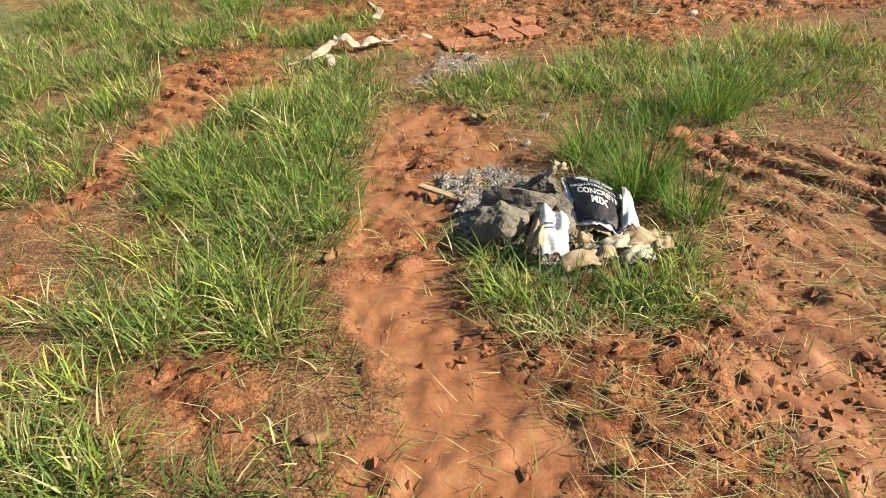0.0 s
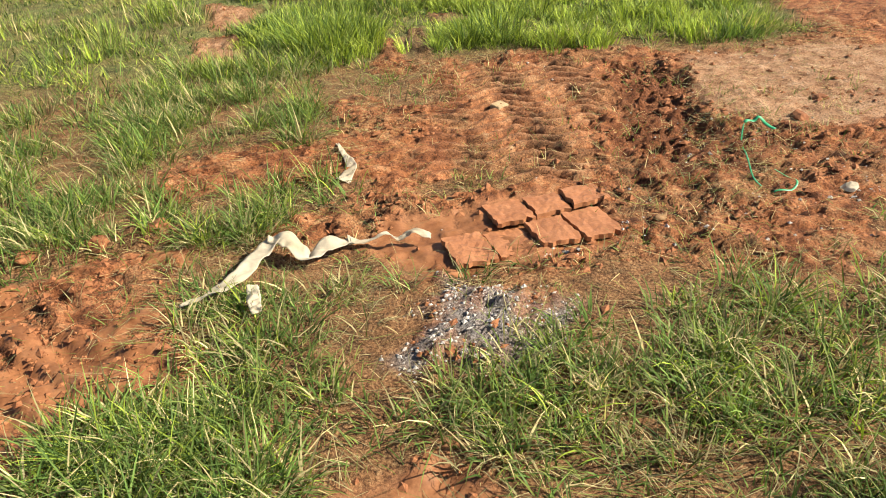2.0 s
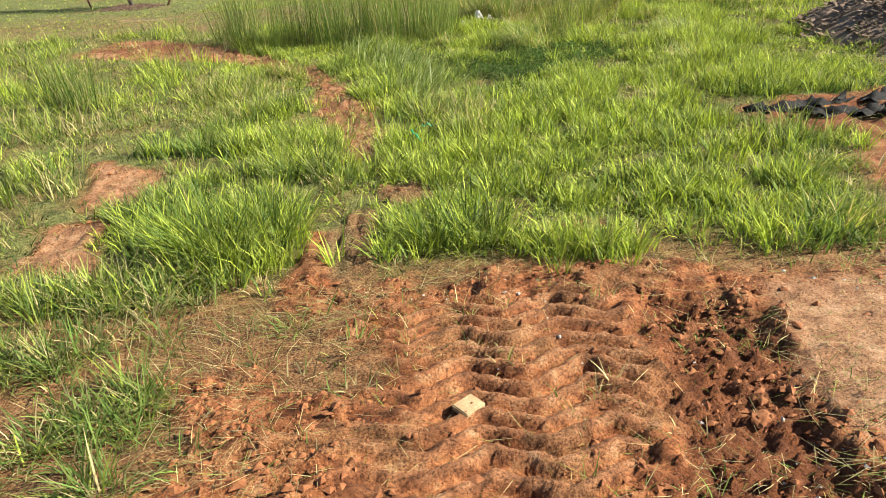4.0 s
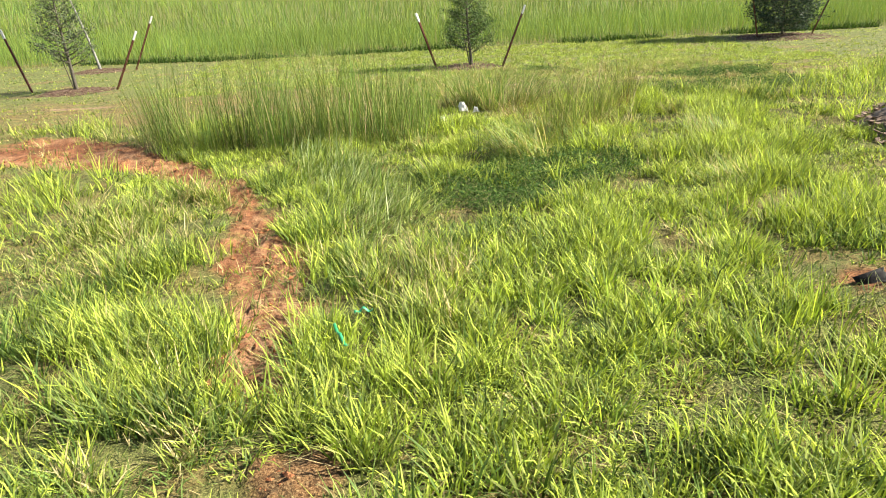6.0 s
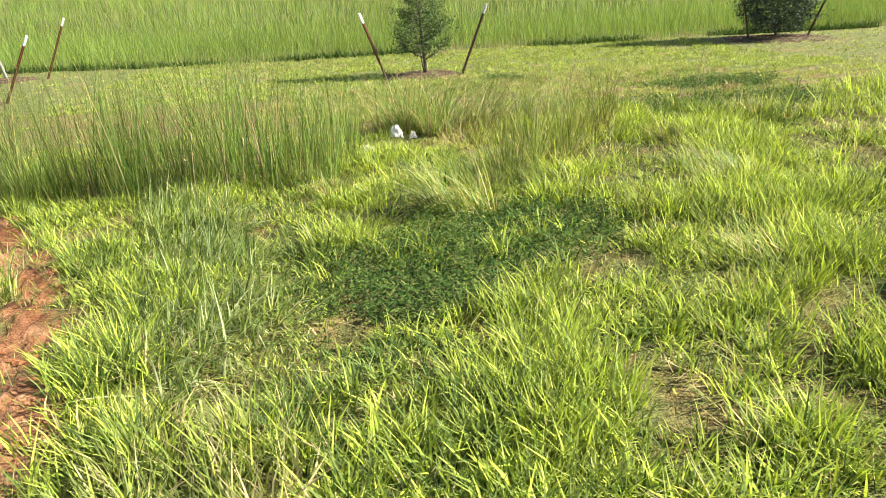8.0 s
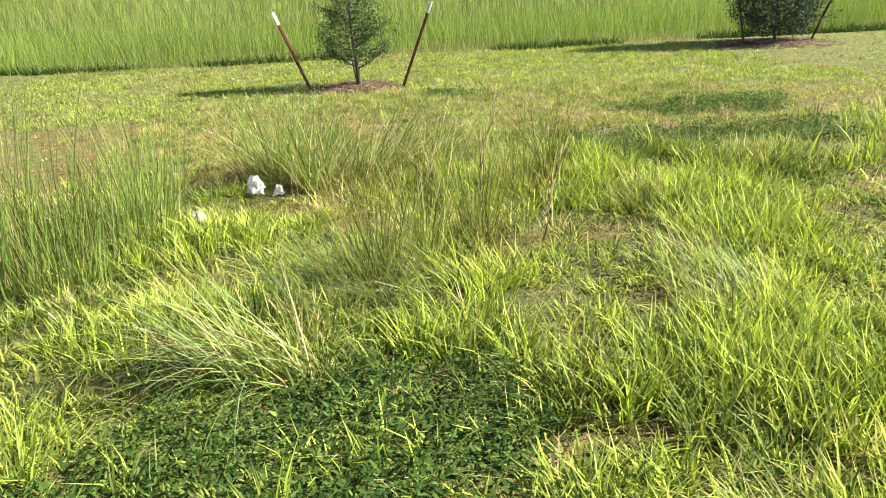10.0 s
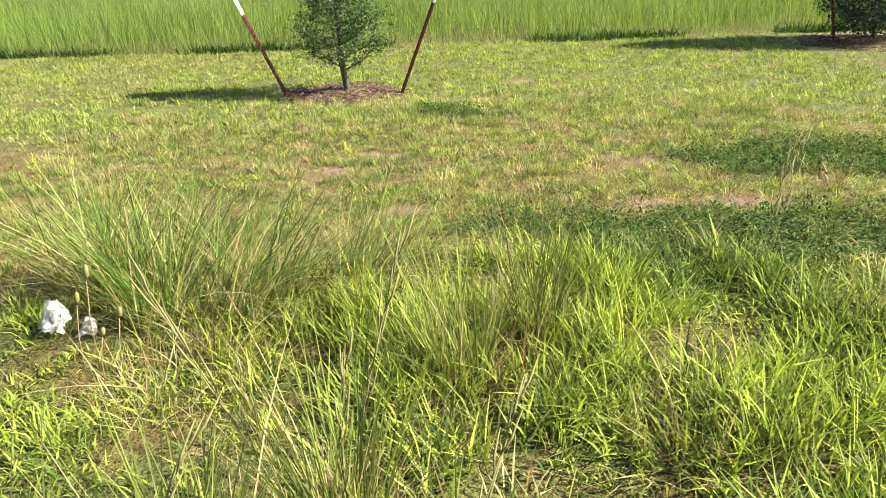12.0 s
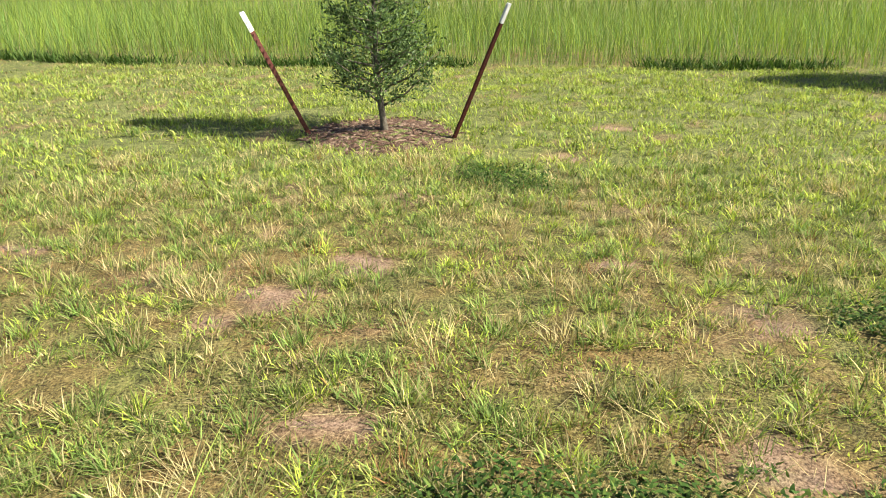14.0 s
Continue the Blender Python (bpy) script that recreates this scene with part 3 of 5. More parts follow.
def young_tree(x, y, height, crown_w, clear, n_leaf, label, leaf=0.045, tones=((0.04, 0.075, 0.025), (0.07, 0.118, 0.038), (0.11, 0.165, 0.06)), stems=1, bark=None, lean=(0, 0), limbs_n=60, top_taper=0.85, climb=0.5, twigs=3, twig=0.09, fill=0):
    """A staked sapling: tapered trunk, rising limbs, twigs and single leaves."""
    z = gz1(x, y)
    ob = thing("young_tree", x, y, z, label, "tree", "young trees")
    ax = lambda t: Vector((lean[0] * t + 0.03 * math.sin(5 * t + x), lean[1] * t + 0.03 * math.cos(4 * t + y), t * height * 0.97))
    bm = bmesh.new()
    tube(bm, [ax(t) - Vector((0, 0, 0.05 if t == 0 else 0)) for t in (0, 0.03, 0.1, 0.25, 0.45, 0.65, 0.85, 1)], [0.042, 0.032, 0.028, 0.024, 0.019, 0.014, 0.008, 0.003], 9)
    part("trunk", bm, bark or M_BARK, ob)
    for k in range(stems - 1):
        a = 2.1 + 2.4 * k
        bm = bmesh.new()
        tube(bm, [(0.03 * math.cos(a), 0.03 * math.sin(a), -0.02), (0.10 * math.cos(a), 0.1 * math.sin(a), 0.25), (0.2 * math.cos(a), 0.2 * math.sin(a), 0.6), (0.22 * math.cos(a), 0.22 * math.sin(a), 1.0)], [0.014, 0.011, 0.008, 0.003], 6)
        part("stem", bm, bark or M_BARK, ob)
    places = []
    for k in range(limbs_n):
        u = (k + 0.5) / limbs_n
        t0 = clear / height + (1 - clear / height) * u * 0.96
        a = k * 2.399 + RNG0.normal(0, 0.25)
        reach = crown_w / 2 * (1 - u) ** top_taper * min(1.0, 0.78 + 2.6 * u) * RNG0.uniform(0.72, 1.12) + 0.05
        p0 = ax(t0)
        rise = reach * climb * RNG0.uniform(0.5, 1.5)
        p1 = p0 + Vector((math.cos(a) * reach * 0.5, math.sin(a) * reach * 0.5, rise * 0.35))
        p2 = p0 + Vector((math.cos(a) * reach, math.sin(a) * reach, rise))
        bm = bmesh.new()
        tube(bm, [p0, p1, p2], [0.010 * (1 - u) + 0.003, 0.006 * (1 - u) + 0.002, 0.0015], 5)
        for q in range(twigs):
            s = RNG0.uniform(0.35, 0.9)
            b0 = p0.lerp(p1, s * 2) if s < 0.5 else p1.lerp(p2, s * 2 - 1)
            b1 = b0 + Vector(RNG0.normal(0, twig, 3)) + Vector((0, 0, 0.05))
            tube(bm, [b0, b1], [0.003, 0.001], 4)
            m = max(3, int(n_leaf / limbs_n / (2 * twigs) * (1.3 - u)))
            for j in range(m):
                places.append(b0.lerp(b1, RNG0.uniform(0.2, 1.1)) + Vector(RNG0.normal(0, 0.035, 3)))
        part("limb", bm, bark or M_BARK, ob)
        for j in range(int(n_leaf / limbs_n * 0.55)):
            s = RNG0.uniform(0.25, 1.05)
            b0 = p0.lerp(p1, s * 2) if s < 0.5 else p1.lerp(p2, s * 2 - 1)
            places.append(b0 + Vector(RNG0.normal(0, 0.045, 3)))
    for k in range(fill):
        t = RNG0.uniform(0.03, 1.0)
        r = crown_w / 2 * max(0.0, 1 - (1.9 * (t - 0.42)) ** 2 * 0.8) * RNG0.uniform(0.3, 1.0) ** 0.5 * (0.85 + 0.25 * noise.noise(Vector((t * 7, k % 7, x))))
        a = RNG0.uniform(0, 6.2832)
        places.append(ax(t) + Vector((r * math.cos(a), r * math.sin(a), 0)))
    leaf_cloud("crown", ob, places, leaf, tones)
    return ob


young_tree(2.65, 21.55, 2.05, 1.22, 0.2, 13000, "young dark green evergreen tree in a bark mulch ring", 0.04, stems=2)
young_tree(-4.85, 21.25, 2.7, 1.2, 0.42, 7000, "slender young grey-green tree with open crown on the lawn", stems=3, tones=((0.0495, 0.077, 0.0385), (0.077, 0.105, 0.055), (0.11, 0.132, 0.077)))
young_tree(10.5, 24.3, 2.9, 2.1, 0.1, 14000, "dense dark blue-green conifer in a mulch ring", 0.055, ((0.0176, 0.033, 0.0231), (0.0303, 0.0523, 0.0358), (0.0495, 0.0743, 0.055)), limbs_n=120, top_taper=0.55, climb=0.25, twigs=6, twig=0.12, fill=15000)
young_tree(-5.75, 25.0, 3.2, 1.3, 1.75, 2600, "pale-barked young tree with a bare slender trunk", bark=M_PALEBARK, lean=(-0.6, 0.0), limbs_n=34)
for bx, by, top in ((2.0, 21.52, (1.63, 21.15, 0.79)), (3.26, 21.55, (3.76, 21.55, 0.79)), (9.87, 24.31, (9.62, 24.3, 0.75)), (11.16, 24.28, (11.72, 24.3, 0.75)),
                    (-4.1, 21.2, (-3.55, 21.3, 0.82)), (-5.75, 21.5, (-6.1, 21.6, 1.0)), (-4.9, 24.9, (-4.3, 24.95, 0.98))):
    steel_post(bx, by, top)

# ---------------------------------------------------------------- grass
RNG = np.random.RandomState(11)


def blade_arrays(pos, h, w, az, lean, curl, tint, segs=3, tip=0.0):
    """Tapered, bent blades as one array of triangles."""
    n, nv = len(pos), 2 * segs + 1
    V, side_az = np.zeros((n, nv, 3)), az + RNG.uniform(-0.9, 0.9, n)
    sx, sy = -np.sin(side_az), np.cos(side_az)
    cx, cy, cz = pos[:, 0].copy(), pos[:, 1].copy(), pos[:, 2] - 0.01
    for k in range(segs + 1):
        t = k / segs
        half = w * 0.5 * (0.75 if k == 0 else (1 - t ** 1.8))
        if k < segs:
            for j, q in ((2 * k, -1), (2 * k + 1, 1)):
                V[:, j, 0], V[:, j, 1], V[:, j, 2] = cx + q * half * sx, cy + q * half * sy, cz
        else:
            V[:, nv - 1] = np.stack([cx, cy, cz], -1)
        a = lean + curl * (t + 0.5 / segs)
        d = h / segs
        cx, cy, cz = cx + d * np.sin(a) * np.cos(az), cy + d * np.sin(a) * np.sin(az), cz + d * np.cos(a)
    f = []
    for k in range(segs - 1):
        f += [(2 * k, 2 * k + 1, 2 * k + 3), (2 * k, 2 * k + 3, 2 * k + 2)]
    f.append((2 * segs - 2, 2 * segs - 1, 2 * segs))
    F = (np.arange(n) * nv)[:, None, None] + np.array(f)[None]
    C = np.repeat(np.concatenate([tint, np.ones((n, 1))], -1)[:, None], nv, 1)
    if tip:
        dry = np.where(RNG.rand(n, 1) < 0.7, 1.0, 0.2) * tip
        C[:, 2 * segs - 2:, :3] += (0.35 * dry)[:, None] * (STRAW * 1.1 - C[:, 2 * segs - 2:, :3])
        C[:, nv - 1, :3] += dry * (STRAW * 1.1 - C[:, nv - 1, :3])
    return V.reshape(-1, 3), F.reshape(-1, 3), C.reshape(-1, 4)


def join(chunks):
    o, V, F, C = 0, [], [], []
    for v, f, c in chunks:
        V.append(v), F.append(f + o), C.append(c)
        o += len(v)
    return np.concatenate(V), np.concatenate(F), np.concatenate(C)


def scatter(n, box, dens):
    """n places in the box, thinned by dens, 0 to 1."""
    x, y = RNG.uniform(box[0], box[1], n), RNG.uniform(box[2], box[3], n)
    keep = RNG.rand(n) < dens(x, y)
    return x[keep], y[keep]


GREEN, LIME, STRAW = np.array((0.11, 0.175, 0.04)), np.array((0.285, 0.365, 0.05)), np.array((0.40, 0.345, 0.175))
DEEP, BLUE, BROWN = np.array((0.045, 0.095, 0.017)), np.array((0.15, 0.21, 0.1)), np.array((0.18, 0.1, 0.042))
OLIVE = np.array((0.18, 0.225, 0.055))


def tints(n, choices, weights, jitter=0.18):
    k = RNG.choice(len(choices), n, p=np.array(weights) / sum(weights))
    return np.array(choices)[k] * RNG.uniform(1 - jitter, 1 + jitter, (n, 1))


def clumps(cx, cy, per, radius, h, w, lean, curl, choices, weights, segs=3, slant=None, fan=1.0, tip=0.0):
    """Tufts of blades round the places given. slant: an azimuth in which all of them lie over."""
    n = len(cx)
    hk, tk = (RNG.uniform(0.6, 1.3, n) if n > 1 else np.ones(1)), RNG.uniform(-1, 1, n)
    i = np.repeat(np.arange(n), per)
    m = len(i)
    out = RNG.uniform(0, 2 * math.pi, m)
    r = radius * np.sqrt(RNG.rand(m))
    x, y = cx[i] + r * np.cos(out), cy[i] + r * np.sin(out)
    az = out + RNG.normal(0, 0.9, m) if slant is None else slant + RNG.normal(0, 0.55, m)
    hh = h * hk[i] * RNG.uniform(0.45, 1.1, m)
    ln = np.abs(RNG.normal(lean * fan, lean * 0.5, m))
    cu = RNG.uniform(0.2, 1.5, m) * curl
    tint, own = tints(m, choices, weights), tints(n, choices, weights)[i] * RNG.uniform(0.8, 1.2, (m, 1))
    tint = np.where((RNG.rand(m) < (0.65 if n > 1 else 0.0))[:, None], own, tint) * (1 + 0.38 * tk[i])[:, None]
    return blade_arrays(np.stack([x, y, ground_z(x, y)], -1), hh, w * RNG.uniform(0.6, 1.25, m), az, ln, cu, tint, segs, tip)


def stuff(name, chunks, material, label, category):
    v, f, c = join(chunks)
    tagged(new(name, fill_mesh(name, v, f, material, {"tint": c})), label, category, kind="stuff")


def weeds_at(x, y):
    return np.maximum.reduce([region(x, y, p, 0.10, 0.2, 90 + i) for i, p in enumerate((WEED_A, WEED_B, WEED_C, WEED_D))])


def ring_at(x, y):
    return np.maximum.reduce([1 - step(0.9, 1.05, np.hypot((x - cx) / r, (y - cy) / r)) for cx, cy, r in RINGS])


def thin_at(x, y):
    """Worn, dead patches in the long grass."""
    return np.maximum.reduce([disc(x, y, *d) for d in (
        (3.65, 15.35, 0.3, 0.22), (2.7, 15.7, 0.4, 0.22), (3.2, 16.1, 0.25, 0.15), (2.9, 11.1, 0.35, 0.35), (2.5, 9.9, 0.22, 0.2), (3.5, 11.9, 0.35, 0.25), (2.1, 8.2, 0.5, 0.15), (1.0, 7.9, 0.3, 0.2), (-0.6, 8.0, 0.25, 0.3))])


def plot_grass():
    """Grass of the building plot: tufts between the tracks."""
    grow = lambda x, y: (1 - soil_at(x, y)) * (0.12 + 0.88 * step(0.42, 0.56, fbm(x, y, 2.2, 3, 101))) * (1 - step(7.9, 8.3, y))
    x, y = scatter(3000, (-3.2, 3.6, 0.6, 8.3), grow)
    parts = [clumps(x, y, 18, 0.07, 0.14, 0.0066, 0.55, 1.2, (GREEN, OLIVE * 0.85, STRAW * 0.9, DEEP), (4.4, 3, 3.4, 1.2))]
    # the dense strip between the tracks
    strip = [(-1.15, 3.95), (-0.78, 4.5), (-0.3, 4.75), (-0.25, 3.38), (-0.33, 2.67), (-0.33, 1.87), (-0.21, 1.5), (-0.47, 1.5), (-0.6, 1.92), (-0.91, 2.1), (-1.24, 2.74), (-1.4, 3.28)]
    x, y = scatter(1150, (-1.5, -0.1, 1.4, 4.9), lambda x, y: region(x, y, strip, 0.1, 0.1, 5) * (0.08 + 0.92 * step(0.4, 0.52, fbm(x, y, 3, 2, 104))) * step(1.5, 2.4, y + 0.6))
    parts.append(clumps(x, y, 30, 0.1, 0.21, 0.0075, 0.45, 1.3, (GREEN, LIME * 0.8, OLIVE * 0.8, STRAW), (5, 1.3, 2, 1.8)))
    for box, n, h in (((-1.9, -0.85, 1.0, 2.2), 230, 0.2), ((-3.2, -1.6, 3.2, 7.5), 900, 0.22), ((-1.6, -0.2, 5.5, 6.1), 260, 0.22), ((-1.7, -0.4, 6.3, 8.2), 700, 0.2), ((0.2, 1.3, 4.0, 4.7), 230, 0.16), ((1.3, 3.2, 3.6, 4.8), 220, 0.2), ((-0.95, -0.1, 4.25, 5.05), 150, 0.15), ((-1.1, -0.15, 5.48, 5.85), 130, 0.2), ((0.2, 1.0, 1.75, 2.15), 150, 0.15)):
        x, y = scatter(n, box, lambda x, y: (1 - soil_at(x, y)) * step(0.36, 0.5, fbm(x, y, 2.6, 3, 102)))
        parts.append(clumps(x, y, 18, 0.07, h, 0.0075, 0.45, 1.2, (GREEN, LIME * 0.8, OLIVE * 0.85, STRAW * 0.9), (4, 1.2, 3, 2.6)))
    x, y = scatter(2300, (-3.5, 0.6, 9.4, 16.2), lambda x, y: region(x, y, PATH, 0.1, 0.1, 5) * np.clip(0.1 + step(0.5, 0.62, fbm(x, y, 2, 3, 105)) + step(10.9, 10.3, y) * 0.4, 0, 1))
    parts.append(clumps(x, y, 9, 0.05, 0.12, 0.006, 0.45, 0.8, (GREEN, OLIVE, LIME, STRAW), (3, 3, 2, 2)))
    # sparse sprigs on bare soil
    x, y = scatter(2600, (-2.4, 3.4, 0.7, 8.0), lambda x, y: soil_at(x, y) * (1 - 0.9 * region(x, y, CLAY_PLATES)) * (1 - 0.85 * region(x, y, CLAY_MID)) * step(0.45, 0.62, fbm(x, y, 1.7, 3, 103)))
    parts.append(clumps(x, y, 6, 0.035, 0.10, 0.0045, 0.6, 0.8, (GREEN, OLIVE, STRAW), (3, 2, 4)))
    stuff("plot_grass", parts, M_GRASS, "patchy green wild grass growing between clay tyre tracks", "grass")


def dead_straw():
    """Dead, flattened stalks lying on the soil."""
    dens = lambda x, y: np.clip(0.14 + 0.6 * step(0.48, 0.62, fbm(x, y, 1.6, 4, 111)) + 0.9 * region(x, y, DRY_A, 0.1, 0.1, 8), 0, 1) * (1 - 0.75 * region(x, y, CLAY_MID, 0.05, 0.05, 1)) * (1 - 0.9 * region(x, y, CLAY_PLATES)) * (1 - 0.6 * region(x, y, TRACK_FAR)) * (1 - 0.75 * region(x, y, PALE)) * (1 - 0.6 * region(x, y, RUT))
    x, y = scatter(80000, (-2.8, 3.6, 0.6, 8.2), dens)
    n = len(x)
    z = ground_z(x, y) + RNG.uniform(0.008, 0.03, n)
    swirl = 6.3 * fbm(x, y, 1.5, 2, 112) + RNG.normal(0, 0.8, n)
    tint = tints(n, (STRAW * 0.9, STRAW * 0.65, STRAW * 1.15, OLIVE, BROWN), (3, 3, 1.3, 2.6, 1.6))
    a = blade_arrays(np.stack([x, y, z], -1), RNG.uniform(0.03, 0.19, n), RNG.uniform(0.0018, 0.0042, n), swirl, np.full(n, 1.47), RNG.uniform(-0.35, 0.35, n), tint, 2)
    x, y = scatter(24000, (-1.5, 6.5, 8.2, 17.4), lambda x, y: np.clip(0.22 + thin_at(x, y) + 0.3 * region(x, y, PATH), 0, 1))
    n = len(x)
    z = ground_z(x, y) + RNG.uniform(0.01, 0.05, n)
    b = blade_arrays(np.stack([x, y, z], -1), RNG.uniform(0.06, 0.26, n), RNG.uniform(0.0025, 0.005, n), RNG.uniform(0, 6.3, n), np.full(n, 1.35), RNG.uniform(-0.1, 0.3, n), tints(n, (STRAW, STRAW * 0.8, OLIVE), (4, 2, 2)), 2)
    x, y = scatter(9000, (0.4, 6.8, 16.2, 20), lambda x, y: mown_at(x, y) * (0.3 + 0.7 * lawn_bare(x, y)))
    n = len(x)
    z = ground_z(x, y) + RNG.uniform(0.006, 0.03, n)
    d = blade_arrays(np.stack([x, y, z], -1), RNG.uniform(0.03, 0.14, n), RNG.uniform(0.002, 0.004, n), RNG.uniform(0, 6.3, n), np.full(n, 1.4), RNG.uniform(-0.2, 0.3, n), tints(n, (STRAW, STRAW * 0.7, BROWN), (4, 3, 1)), 2)
    stuff("dead_straw", [a, b, d], M_STRAW, "flattened dead straw and stalks lying on clay", "straw")


def long_grass():
    """The rank, bright belt between plot and lawn."""
    def grow(x, y):
        g = (1 - soil_at(x, y)) * step(7.7, 8.2, y + 0.4 * (fbm(x, y, 2, 3, 121) - 0.5)) * (1 - mown_at(x, y)) * (1 - 0.86 * weeds_at(x, y)) * (1 - 0.5 * thin_at(x, y)) * (1 - 0.6 * region(x, y, LODGED, 0.1, 0.12, 6)) * (1 - 0.7 * disc(x, y, 2.6, 14.2, 0.45, 0.33))
        return g * (0.1 + 0.9 * step(0.39, 0.52, fbm(x, y, 2.8, 3, 122)))
    looks = (((LIME, GREEN, OLIVE), (7, 1.6, 1.4)), ((GREEN, LIME, DEEP), (5, 2.2, 1.6)), ((OLIVE, STRAW, LIME, GREEN), (4, 2, 2, 1)))
    parts = []
    for n, box, per, r, h, w, segs in ((33000, (-1.4, 5.6, 7.8, 17.2), 13, 0.06, 0.165, 0.0096, 2), (7000, (5.6, 11, 9, 19), 7, 0.09, 0.24, 0.011, 2), (7500, (-8, -1.4, 6, 18), 9, 0.09, 0.23, 0.010, 2)):
        x, y = scatter(n, box, grow)
        tone, tall = fbm(x, y, 0.9, 3, 123) + 0.09 * step(0.5, 2.0, x), fbm(x, y, 1.7, 3, 124)
        kind = np.where(tone > (0.48 if box[0] > -2 and box[1] < 6 else 0.4), 0, np.where(tone > 0.4, 1, 2))
        kind = np.where(RNG.rand(len(x)) < 0.15, RNG.randint(0, 3, len(x)), kind)
        size = np.digitize(tall, (0.4, 0.5, 0.6))
        for k, (cols, wts) in enumerate(looks):
            for q in range(4):
                pick = (kind == k) & (size == q)
                if pick.any():
                    parts.append(clumps(x[pick], y[pick], per, r, h * (0.5, 0.8, 1.05, 1.35)[q], w, (0.7, 0.5, 0.36, 0.28)[q], (1.2, 1.0, 0.9, 0.8)[q], cols, wts, segs, tip=0.15))
    x, y = scatter(1500, (0.7, 3.0, 8.5, 11.4), lambda x, y: grow(x, y) * step(0.42, 0.5, fbm(x, y, 2.0, 3, 126)))
    parts.append(clumps(x, y, 16, 0.07, 0.18, 0.011, 0.34, 0.7, (LIME, GREEN, OLIVE), (6, 2.5, 1), 2, tip=0.15))
    # low understory, tinted dark to put shade into the gaps between tufts
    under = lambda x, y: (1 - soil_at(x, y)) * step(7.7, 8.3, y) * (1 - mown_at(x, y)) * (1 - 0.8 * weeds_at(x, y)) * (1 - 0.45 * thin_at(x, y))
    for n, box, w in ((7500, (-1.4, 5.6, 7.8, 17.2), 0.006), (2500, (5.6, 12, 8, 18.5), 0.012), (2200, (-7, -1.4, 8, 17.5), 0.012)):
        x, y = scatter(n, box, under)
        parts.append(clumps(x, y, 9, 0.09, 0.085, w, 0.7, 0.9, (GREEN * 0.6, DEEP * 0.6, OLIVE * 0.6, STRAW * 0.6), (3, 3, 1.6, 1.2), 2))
    # lodged, pale swathe
    x, y = scatter(1900, (-0.2, 1.4, 11.2, 14.5), lambda x, y: region(x, y, LODGED, 0.1, 0.12, 6))
    parts.append(clumps(x, y, 12, 0.08, 0.28, 0.0085, 1.15, 0.4, (np.array((0.42, 0.48, 0.27)), np.array((0.27, 0.35, 0.12)), OLIVE * 1.1, GREEN), (3.4, 3, 2, 2), 3, slant=-0.9))
    x, y = scatter(800, (3.3, 4.6, 11.6, 14.8), lambda x, y: np.maximum.reduce([disc(x, y, 4.15, 13.7, 0.2, 0.55), disc(x, y, 3.55, 12.2, 0.22, 0.2)]))
    parts.append(clumps(x, y, 10, 0.09, 0.3, 0.006, 0.6, 0.8, (STRAW, OLIVE * 1.3, BLUE * 1.5), (3, 3, 2), 3, slant=2.4))
    x, y = scatter(700, (2.0, 3.2, 13.7, 14.7), lambda x, y: disc(x, y, 2.6, 14.2, 0.45, 0.33))
    parts.append(clumps(x, y, 10, 0.09, 0.36, 0.006, 0.8, 0.75, (BLUE * 1.3, LIME, OLIVE * 1.2, STRAW), (3, 2, 3, 1), 3, slant=3.7))
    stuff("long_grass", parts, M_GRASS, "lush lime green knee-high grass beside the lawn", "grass")


